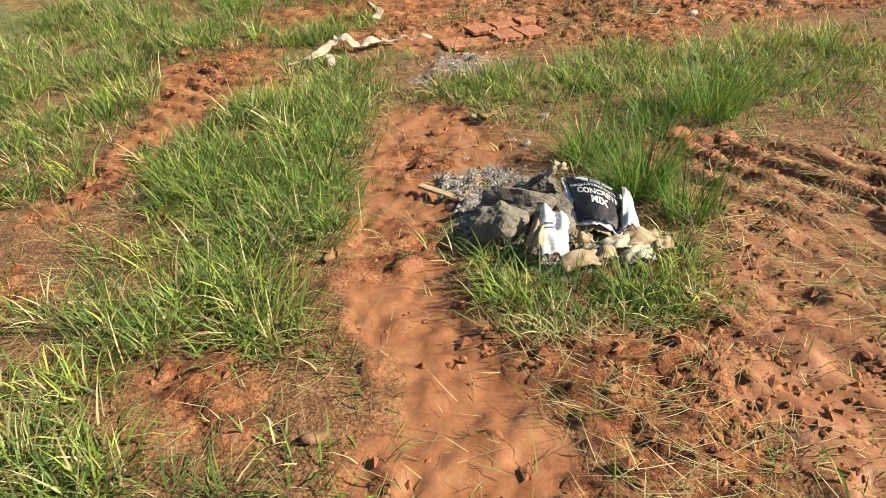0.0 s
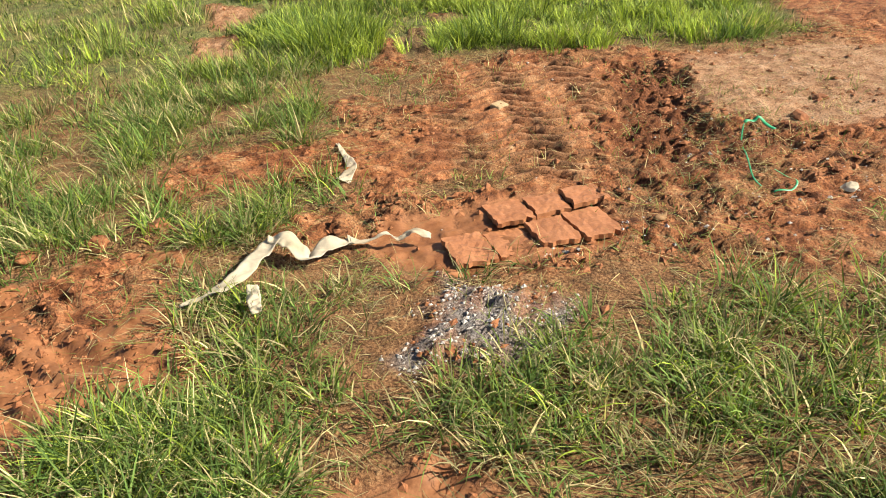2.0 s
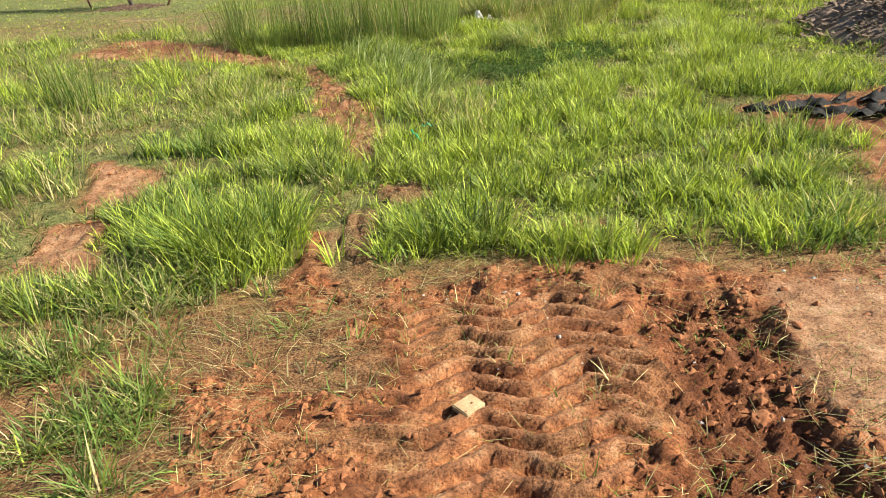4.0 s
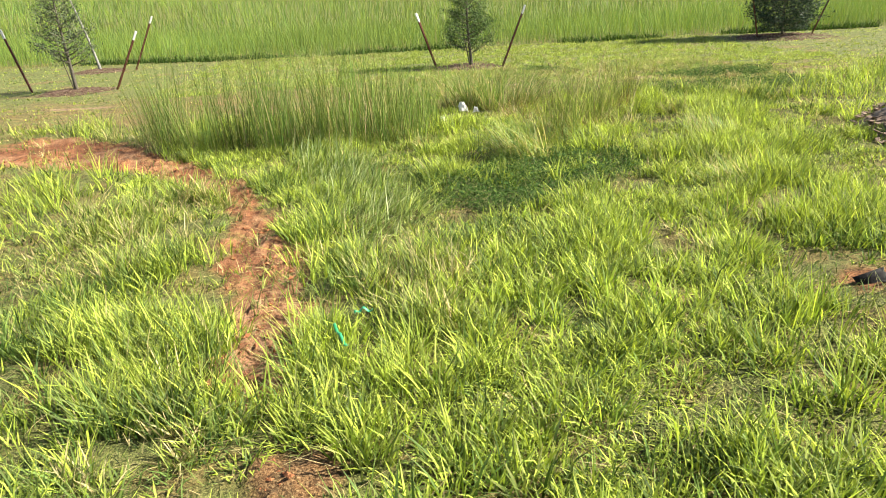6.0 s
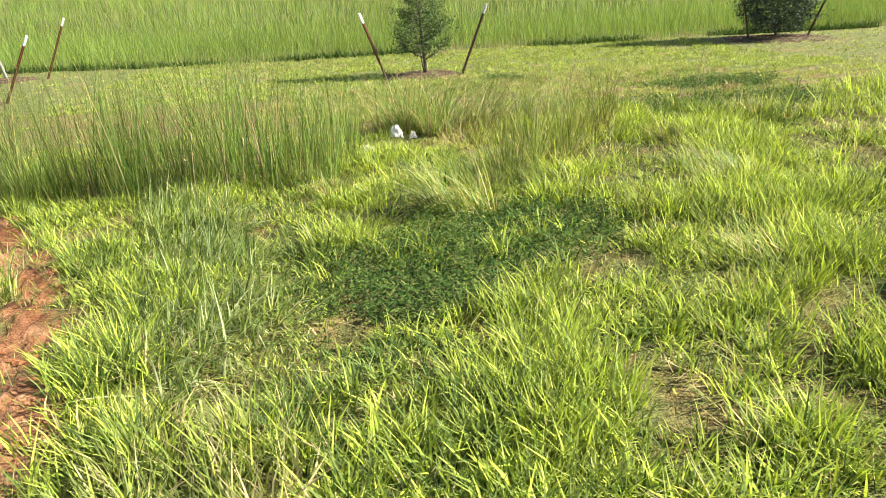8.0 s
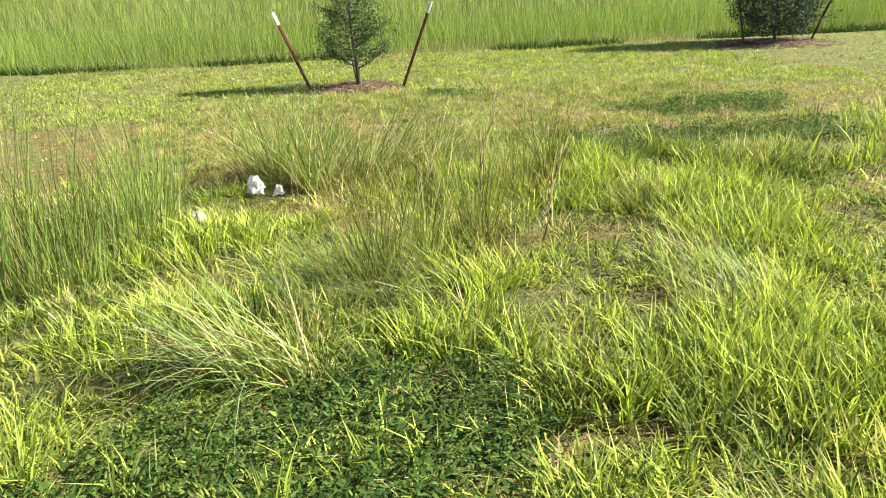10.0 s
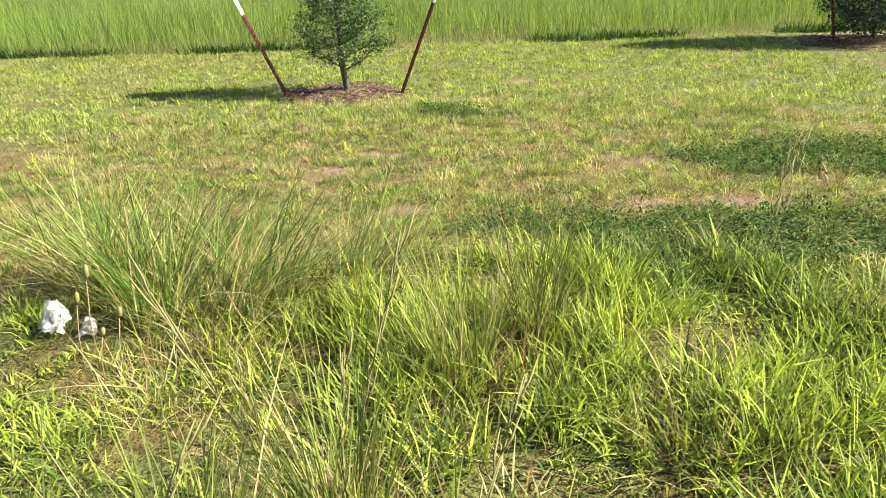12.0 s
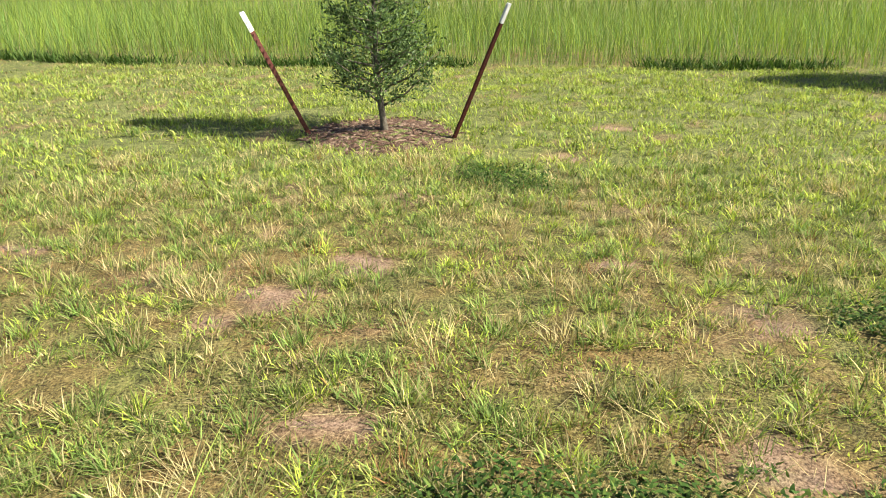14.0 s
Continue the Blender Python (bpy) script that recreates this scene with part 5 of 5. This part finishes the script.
def loose_ground():
    rng = np.random.RandomState(21)
    def spread(n, box, dens):
        x, y = rng.uniform(box[0], box[1], n), rng.uniform(box[2], box[3], n)
        k = rng.rand(n) < dens(x, y)
        return x[k], y[k]
    dry = lambda x, y: soil_at(x, y) * (1 - region(x, y, ASH, 0.05, 0.1, 10)) * (0.15 + 0.85 * step(0.48, 0.6, fbm(x, y, 3, 4, 201))) * (1 - 0.93 * region(x, y, CLAY_PLATES)) * (1 - 0.8 * region(x, y, CLAY_MID)) * (1 - 0.8 * region(x, y, PALE)) * (1 - 0.7 * region(x, y, TRACK_FAR))
    x, y = spread(70000, (-2.6, 3.8, 0.7, 8.0), dry)
    x2, y2 = spread(16000, (-4, 0.6, 9, 16.5), dry)
    x, y = np.concatenate([x, x2]), np.concatenate([y, y2])
    bits("clay_clods", x, y, 0.003 + 0.022 * rng.rand(len(x)) ** 2.6, M_CLOD, "loose crumbs of red clay on tracks", "soil", 0.6, 4)
    x, y = spread(4500, (-1.9, 3.2, 2.9, 7.8), lambda x, y: np.maximum.reduce([region(x, y, RUT, 0.05, 0.1, 7), disc(x, y, -1.45, 5.52, 0.5, 0.12, 12), disc(x, y, -1.0, 5.62, 0.25, 0.12), disc(x, y, 1.35, 3.24, 0.32, 0.1, -10), disc(x, y, 2.0, 5.95, 0.7, 0.2, 20)]))
    bits("dark_clods", x, y, 0.004 + 0.016 * rng.rand(len(x)) ** 2, M_DARKCLOD, "crumbly dark red soil thrown up by tyres", "soil", 0.8, 5)
    x, y = spread(14000, (0.0, 1.0, 2.0, 3.2), lambda x, y: region(x, y, ASH, 0.05, 0.1, 10))
    bits("concrete_crumbs", x, y, 0.0015 + 0.015 * rng.rand(len(x)) ** 6, M_CRUMB, "grey dust and crumbs of spilled concrete mix", "rubble", 0.8, 6)
    x, y = spread(4200, (0.0, 1.3, 4.3, 5.5), lambda x, y: np.maximum(region(x, y, GRAVEL, 0.1, 0.15, 11), 0.9 * np.maximum.reduce([disc(x, y, 0.82, 5.15, 0.09, 0.06), disc(x, y, 1.05, 5.3, 0.12, 0.04)])))
    bits("spilled_gravel", x, y, 0.003 + 0.008 * rng.rand(len(x)) ** 2, M_STONE, "patch of pale spilled gravel on clay", "gravel", 0.8, 7)
    x, y = spread(900, (0.3, 4.5, 5.0, 7.9), lambda x, y: soil_at(x, y) * step(0.45, 0.6, fbm(x, y, 1.3, 3, 202)))
    bits("pebbles", x, y, 0.004 + 0.010 * rng.rand(len(x)) ** 3, M_STONE, "scattered pale pebbles on red clay", "pebbles", 0.8, 8)
    x, y = spread(2600, (2.2, 6.5, 4.9, 5.9), lambda x, y: disc(x, y, 3.6, 5.55, 1.6, 0.18, 4))
    bits("gravel_streak", x, y, 0.004 + 0.009 * rng.rand(len(x)) ** 2, M_STONE, "streak of grey gravel across the dirt", "gravel", 0.8, 9)
    # mulch in the tree rings and the mulch heap
    xs, ys = [], []
    for cx, cy, r in RINGS:
        n = int(2600 * r)
        a, q = rng.uniform(0, 6.3, n), r * np.sqrt(rng.rand(n)) * (0.95 + 0.25 * rng.rand(n))
        xs.append(cx + q * np.cos(a)), ys.append(cy + q * np.sin(a))
    x, y = np.concatenate(xs), np.concatenate(ys)
    k = rng.rand(len(x)) < 0.6
    bits("bark_mulch", x[k], y[k], 0.012 + 0.03 * rng.rand(k.sum()), M_MULCH, "shredded brown bark mulch round young trees", "mulch", 0.35, 10)
    bits("mulch_chips", x[~k], y[~k], 0.01 + 0.025 * rng.rand((~k).sum()), M_CHIP, "weathered grey bark chips round young trees", "mulch", 0.3, 11)


def mulch_heap():
    """A heap of chipped, weathered debris at the edge of the dirt."""
    rng = np.random.RandomState(31)
    cx, cy, rx, ry, h = 8.0, 12.7, 2.75, 2.15, 1.15
    ob = thing("debris_heap", cx, cy, 0, "heap of grey brown chipped mulch and rubble", "heap")
    prof = lambda u, v: h * np.clip(1 - np.hypot(u / rx, v / ry) + 0.12 * (fbm(u, v, 1.4, 3, 301) - 0.5), 0, 1) ** 0.85
    n = 60
    U, V = np.meshgrid(np.linspace(-rx * 1.1, rx * 1.1, n), np.linspace(-ry * 1.1, ry * 1.1, n), indexing="ij")
    z = base_z(U + cx, V + cy) + prof(U, V) - 0.03 + 0.05 * (fbm(U, V, 9, 3, 302) - 0.5)
    i = np.arange(n * n).reshape(n, n)
    f = np.stack([i[:-1, :-1], i[1:, :-1], i[1:, 1:], i[:-1, 1:]], -1).reshape(-1, 4)
    m = new("mound", fill_mesh("mound", np.stack([U.ravel(), V.ravel(), z.ravel()], -1), f, M_RUBBLE, None, True))
    m.parent = ob
    k = 5500
    u, v = rng.uniform(-rx, rx, k), rng.uniform(-ry, ry, k)
    keep = np.hypot(u / rx, v / ry) < 1.02
    u, v = u[keep], v[keep]
    k = len(u)
    s = 0.015 + 0.05 * rng.rand(k) ** 2
    box = np.array([(-1, -1, 0), (1, -1, 0.2), (1, 1, 0), (-1, 1, 0.25)], float)
    q = box[None] * np.stack([s, s * 0.35, s * 0.5], -1)[:, None]
    a = rng.uniform(0, 6.3, k)
    c, d = np.cos(a)[:, None], np.sin(a)[:, None]
    tip = rng.uniform(-0.5, 0.5, (k, 1))
    q = np.stack([q[..., 0] * c - q[..., 1] * d, q[..., 0] * d + q[..., 1] * c, q[..., 2] + tip * q[..., 0]], -1)
    q += np.stack([u, v, base_z(u + cx, v + cy) + prof(u, v) + 0.005], -1)[:, None]
    q = np.concatenate([q, q + np.array((0, 0, 0.006))], 1)
    fc = np.array([(0, 1, 2, 3), (7, 6, 5, 4), (0, 4, 5, 1), (1, 5, 6, 2), (2, 6, 7, 3), (3, 7, 4, 0)])
    ch = new("chips", fill_mesh("chips", q.reshape(-1, 3), ((np.arange(k) * 8)[:, None, None] + fc[None]).reshape(-1, 4), M_CHIP))
    ch.parent = ob
    tagged(ch, "weathered grey wood chips", kind="stuff")
    for x, y, s, mt, lb in ((6.2, 12.2, (0.09, 0.06, 0.05), M_FILM, "white painted scrap on the debris heap"), (6.8, 12.9, (0.1, 0.08, 0.07), M_STONE, "pale stone on the debris heap")):
        lump("rubble_piece", x, y, float(base_z(x, y)) + float(prof(np.array(x - cx), np.array(y - cy))), s, x * 7, mt, lb, "rubble", "rubble pieces", 0, 2)


def smooth_line(P, u):
    """A point and a direction on a smooth curve through the points."""
    m = len(P) - 1
    k = min(int(u * m), m - 1)
    t = u * m - k
    p0, p1, p2, p3 = P[max(k - 1, 0)], P[k], P[k + 1], P[min(k + 2, m)]
    p = 0.5 * (2 * p1 + (p2 - p0) * t + (2 * p0 - 5 * p1 + 4 * p2 - p3) * t * t + (3 * p1 - p0 - 3 * p2 + p3) * t ** 3)
    d = 0.5 * ((p2 - p0) + 2 * (2 * p0 - 5 * p1 + 4 * p2 - p3) * t + 3 * (3 * p1 - p0 - 3 * p2 + p3) * t * t)
    return p, d, k, t


def strip_of_paper():
    """A long strip of cream paper, folded over on itself, and a second short one."""
    def ribbon(ob, name, origin, pts, widths, seed, crease=0.016, label=""):
        P = [Vector((x - origin[0], y - origin[1], float(base_z(x, y)) + 0.012 + h)) for x, y, h in pts]
        def f(u, v):
            p, d, k, t = smooth_line(P, min(max(u, 0.0), 1.0))
            s = Vector((-d.y, d.x, 0)).normalized()
            w = 0.85 * (widths[k] * (1 - t) + widths[k + 1] * t)
            q = p + s * (v - 0.5) * w
            return q + Vector((0, 0, crease * noise.noise(Vector((u * 7, v * 1.5, seed))) + 0.006 * abs(math.sin(u * 21 + 2.5 * v)) + 0.03 * (v - 0.5) * w / 0.1 * math.sin(u * 8 + seed)))
        part(name, paper_bm(f, 48, 8, 0.03, seed), M_CREAM, ob, label)
    ob = thing("paper_strip", -0.78, 4.95, 0, "long torn strip of cream paper folded over on clay", "paper strip", "paper strips")
    o = (-0.78, 4.95)
    ribbon(ob, "strip", o, ((-0.79, 4.94, 0.03), (-0.66, 5.01, 0.04), (-0.565, 5.12, 0.05), (-0.505, 5.25, 0.06), (-0.45, 5.355, 0.07)), (0.02, 0.06, 0.08, 0.1, 0.11), 4.0)
    ribbon(ob, "fold", o, ((-0.475, 5.345, 0.085), (-0.39, 5.315, 0.08), (-0.3, 5.235, 0.03), (-0.215, 5.29, 0.05), (-0.11, 5.345, 0.03)), (0.05, 0.11, 0.1, 0.085, 0.06), 7.0, 0.03)
    ribbon(ob, "tail", o, ((-0.13, 5.345, 0.03), (-0.04, 5.35, 0.015), (0.04, 5.36, 0.045), (0.1, 5.355, 0.01), (0.165, 5.36, 0.045), (0.245, 5.345, 0.012)), (0.06, 0.035, 0.05, 0.03, 0.055, 0.035), 2.0)
    ob = thing("paper_strip", -0.48, 4.9, 0, "small torn piece of cream paper in grass", "paper strip", "paper strips")
    ribbon(ob, "strip", (-0.48, 4.9), ((-0.5, 5.0, 0.06), (-0.485, 4.92, 0.05), (-0.465, 4.84, 0.03)), (0.05, 0.07, 0.045), 5.0)
    ob = thing("paper_strip", -0.24, 6.6, 0, "short curved strip of cream paper on dark clay", "paper strip", "paper strips")
    ribbon(ob, "strip", (-0.24, 6.6), ((-0.246, 6.5, 0.02), (-0.21, 6.37, 0.02), (-0.168, 6.24, 0.02), (-0.142, 6.11, 0.02), (-0.185, 5.98, 0.012)), (0.014, 0.035, 0.05, 0.075, 0.085), 9.0, 0.01)


def tape(pts, width, label):
    ob = thing("flagging_tape", pts[0][0], pts[0][1], 0, label, "flagging tape", "flagging tape scraps")
    P = [Vector((x - pts[0][0], y - pts[0][1], float(base_z(x, y)) + 0.02 + h)) for x, y, h in pts]
    def f(u, v):
        p, d, k, t = smooth_line(P, u)
        d = d.normalized()
        s = Vector((-d.y, d.x, 0.3)).normalized()
        return p + s * (v - 0.5) * width + Vector((0, 0, 0.008 * math.sin(u * 14)))
    part("ribbon", paper_bm(f, 30, 2, 0, 0, 0.0008), M_TAPE, ob)


def film_scrap(x, y, s, lift, seed):
    """A crumpled scrap of white plastic film caught in the grass."""
    z = gz1(x, y)
    ob = thing("plastic_scrap", x, y, z, "crumpled white plastic film caught in grass", "plastic scrap", "plastic scraps")
    def f(u, v):
        p = Vector(((u - 0.5) * 2 * s, (v - 0.5) * 1.6 * s, lift * (0.35 + 0.9 * v) * (0.55 + 0.6 * math.sin(math.pi * u))))
        return p + Vector([s * 0.55 * noise.noise(Vector((u * 3 + q, v * 3, seed))) + s * 0.22 * noise.noise(Vector((u * 9 + q, v * 9, seed))) for q in (0, 9, 18)])
    part("film", paper_bm(f, 16, 16, 0.08, seed, 0), M_FILM, ob)


def odd_bits():
    # cardboard block
    ob = thing("cardboard_block", 0.765, 6.85, gz1(0.765, 6.85) + 0.004, "small tan block lying on the clay tyre track", "block", turn=41)
    bm = bmesh.new()
    bmesh.ops.create_cube(bm, size=1, matrix=Matrix.Translation((0, 0, 0.02)) @ pose(0, 0, 0, 7, 3, 0) @ Matrix.Diagonal((0.1, 0.075, 0.024, 1)))
    bmesh.ops.bevel(bm, geom=bm.edges[:], offset=0.004, segments=2, affect="EDGES")
    part("block", bm, M_WOOD, ob)
    for x, y in ((-0.01, 0.01), (0.01, -0.005), (0.012, 0.02)):
        bm = bmesh.new()
        bmesh.ops.create_cube(bm, size=1, matrix=Matrix.Translation((x, y, 0.0315)) @ Matrix.Diagonal((0.008, 0.006, 0.004, 1)))
        part("dent", bm, M_DARKCLOD, ob, "dark dent")
    # flat stick beside the bag
    ob = thing("wooden_stick", 0.14, 2.84, gz1(0.14, 2.84) + 0.012, "flat tan wooden stick beside the torn bag", "stick", turn=-43)
    bm = bmesh.new()
    bmesh.ops.create_cube(bm, size=1, matrix=Matrix.Diagonal((0.30, 0.035, 0.014, 1)))
    bmesh.ops.bevel(bm, geom=bm.edges[:], offset=0.003, segments=1, affect="EDGES")
    part("stick", bm, M_WOOD, ob)
    # clods that stand apart
    for x, y, r in ((0.16, 3.66, 0.035), (0.13, 3.64, 0.02), (1.78, 6.7, 0.035), (2.05, 6.45, 0.03), (-1.3, 5.5, 0.05), (-1.6, 5.45, 0.045), (-1.05, 5.62, 0.05), (-0.9, 5.6, 0.035), (2.45, 6.35, 0.05), (2.7, 6.6, 0.04), (1.6, 3.2, 0.05), (1.35, 3.25, 0.06), (1.48, 3.2, 0.045)):
        lump("soil_clod", x, y, gz1(x, y) - 0.01, (r * 1.2, r, r * 0.6), 13 * x + y, M_CLOD, "red clod of soil on the clay", "clod", "soil clods", 40 * x, 3)
    # dead leaf
    for x, y, t in ((-0.337, 1.41, 20), (-0.36, 2.4, 70), (0.44, 3.78, 10), (0.5, 3.83, 50), (1.3, 5.35, 30)):
        ob = thing("dead_leaf", x, y, gz1(x, y) + 0.012, "curled dead brown leaf on the ground", "leaf", "dead leaves", t)
        part("leaf", paper_bm(lambda u, v: Vector(((u - 0.5) * 0.085, (v - 0.5) * 0.05 * math.sin(math.pi * (0.1 + 0.85 * u)), 0.012 * math.cos(4 * (v - 0.5)) + 0.006 * math.sin(7 * u))), 10, 6, 0.05, x, 0.001), M_DEADLEAF, ob)
    # green tape
    tape(((2.04, 6.18, 0.05), (1.965, 6.03, 0.03), (1.92, 5.87, 0.02), (1.86, 5.65, 0.02), (1.845, 5.52, 0.012)), 0.008, "long green flagging tape curved over the dirt")
    tape(((1.88, 5.46, 0.015), (1.95, 5.46, 0.02), (2.01, 5.5, 0.025), (2.02, 5.59, 0.02), (1.98, 5.67, 0.015)), 0.01, "green flagging tape end curled on the dirt")
    tape(((2.04, 6.18, 0.055), (2.1, 6.2, 0.06), (2.145, 6.2, 0.06), (2.18, 6.1, 0.03)), 0.02, "green flagging tape scrap on straw")
    tape(((0.68, 10.04, 0.12), (0.71, 9.95, 0.11), (0.75, 9.85, 0.09)), 0.016, "green flagging tape caught in grass")
    tape(((0.77, 10.18, 0.1), (0.81, 10.2, 0.11), (0.86, 10.19, 0.1)), 0.016, "green flagging tape caught in grass")
    lump("concrete_fragment", 2.27, 5.48, gz1(2.27, 5.48), (0.045, 0.03, 0.02), 4.2, M_CREAM, "small pale tan fragment on the dirt", "fragment", "concrete fragments", 15, 3)
    ob = thing("pink_scrap", 3.85, 6.2, gz1(3.85, 6.2), "small pink plastic scrap beside a grass tuft", "plastic scrap", "plastic scraps")
    part("film", paper_bm(lambda u, v: Vector(((u - 0.5) * 0.12, (v - 0.5) * 0.07, 0.03 + 0.05 * u + 0.02 * math.sin(5 * v + 3 * u))), 8, 6, 0.1, 2.0, 0.001), M_PINK, ob)
    # white plastic
    film_scrap(1.9, 15.85, 0.055, 0.1, 3.0)
    film_scrap(2.05, 15.82, 0.035, 0.05, 6.0)
    film_scrap(1.62, 15.35, 0.04, 0.05, 8.0)
    # charred sheet on the dirt
    ob = thing("black_sheet", 4.3, 10.0, 0, "crumpled black plastic sheet on bare dirt", "plastic sheet")
    for k, (x, y, w, d, t) in enumerate(((4.1, 9.92, 0.42, 0.10, -12), (3.8, 10.22, 0.34, 0.09, 8), (4.75, 10.3, 0.5, 0.13, 20), (4.55, 9.75, 0.3, 0.08, 5))):
        def f(u, v):
            a, b = (u - 0.5) * 2 * w, (v - 0.5) * 2 * d
            c, s = math.cos(radians(t)), math.sin(radians(t))
            px, py = x + a * c - b * s, y + a * s + b * c
            return Vector((px - 4.3, py - 10.0, float(base_z(px, py)) + 0.03 + 0.09 * noise.noise(Vector((u * 5, v * 3, k))) + 0.03 * noise.noise(Vector((u * 14, v * 8, k)))))
        part("sheet", paper_bm(f, 30, 14, 0.22, k + 0.5, 0.002), M_SHEET, ob)


def foxtail(x, y, h, label="seeding foxtail grass with a pale bristly head"):
    """One stalk with a pale seed head."""
    z = gz1(x, y)
    ob = thing("foxtail_stalk", x, y, z, label, "grass stalk", "foxtail stalks")
    bm = bmesh.new()
    tube(bm, [(0, 0, 0), (0.01, 0, h * 0.5), (0.03, 0.01, h * 0.9)], [0.002, 0.0018, 0.0012], 5)
    part("stalk", bm, M_WOOD, ob)
    bm = bmesh.new()
    tube(bm, [(0.03, 0.01, h * 0.88), (0.033, 0.01, h * 0.92), (0.036, 0.012, h * 0.99), (0.037, 0.012, h * 1.02)], [0.003, 0.009, 0.009, 0.002], 7)
    part("seed_head", bm, M_STALK, ob, "pale seed head")


def seed_stalk(x, y, h, lx, ly):
    """A long leaning stalk with narrow side spikes."""
    z = gz1(x, y)
    ob = thing("seed_stalk", x, y, z, "long leaning brown-green seed stalk above the grass", "grass stalk", "seed stalks")
    at = lambda t: Vector((lx * t ** 1.3, ly * t ** 1.3, h * t))
    bm = bmesh.new()
    tube(bm, [at(k / 6) for k in range(7)], [0.0026, 0.0024, 0.0022, 0.002, 0.0018, 0.0014, 0.001], 6)
    part("stalk", bm, M_STALK, ob)
    for k in range(9):
        t = 0.38 + 0.065 * k
        a = 2.4 * k
        p = at(t)
        q = p + (at(min(t + 0.16, 1.05)) - p) + Vector((0.02 * math.cos(a), 0.02 * math.sin(a), 0.01))
        bm = bmesh.new()
        tube(bm, [p, p.lerp(q, 0.4) + Vector((0.006 * math.cos(a), 0.006 * math.sin(a), 0)), q], [0.0014, 0.0034, 0.0008], 5)
        part("spike", bm, M_STALK, ob)


for sx, sy, sh, lx, ly in ((3.12, 14.55, 0.72, -0.42, 0.3), (3.2, 14.5, 0.6, 0.05, 0.12), (3.08, 14.6, 0.5, -0.12, 0.1), (3.45, 14.3, 0.5, 0.22, 0.3), (2.72, 14.1, 0.6, 0.28, 0.25), (3.2, 14.75, 0.75, 0.2, 0.2), (4.9, 16.0, 0.6, 0.15, 0.1), (5.0, 16.1, 0.55, 0.2, 0.2)):
    seed_stalk(sx, sy, sh, lx, ly)
bag_of_concrete()
concrete()
strip_of_paper()
odd_bits()
mulch_heap()
for fx, fy, fh in ((2.2, 15.55, 0.42), (2.17, 15.5, 0.34), (2.33, 15.45, 0.3), (2.27, 15.42, 0.24), (0.6, 14.1, 0.6), (0.4, 14.0, 0.55), (0.75, 13.95, 0.5)):
    foxtail(fx, fy, fh)
loose_ground()


def clay_plates():
    """Smooth slabs of damp clay pressed out between tyre lugs, in two rows."""
    ground = bpy.data.objects["ground"]
    for row, (x0, y0, count) in enumerate(((0.409, 5.245, 4), (0.625, 5.535, 3))):
        for i in range(count):
            cx, cy = x0 + 0.193 * i, y0 + 0.04 * i
            z0 = sum(gz1(cx + a, cy + b) for a in (-0.06, 0, 0.06) for b in (-0.08, 0, 0.08)) / 9 + 0.005
            w, d, seed = 0.178 + 0.012 * math.sin(3 * i + row), 0.225 - 0.045 * row + 0.02 * math.cos(2 * i), 3.7 * i + 11 * row

            def f(u, v):
                a, b = (u - 0.5) * w, (v - 0.5) * d
                x, y = a - 0.26 * b, b + 0.2 * a
                rise = 0.008 * (0.5 - v) + 0.004 * (0.5 - u) + 0.007 * noise.noise(Vector((u * 2, v * 2, seed))) + 0.004 * noise.noise(Vector((u * 7, v * 7, seed)))
                return Vector((cx + x, cy + y, z0 + rise))
            bm = paper_bm(f, 9, 9, 0.06, seed, 0.024)
            for face in bm.faces:
                face.smooth = False
            part("clay_plate", bm, M_PLATE, ground)


clay_plates()
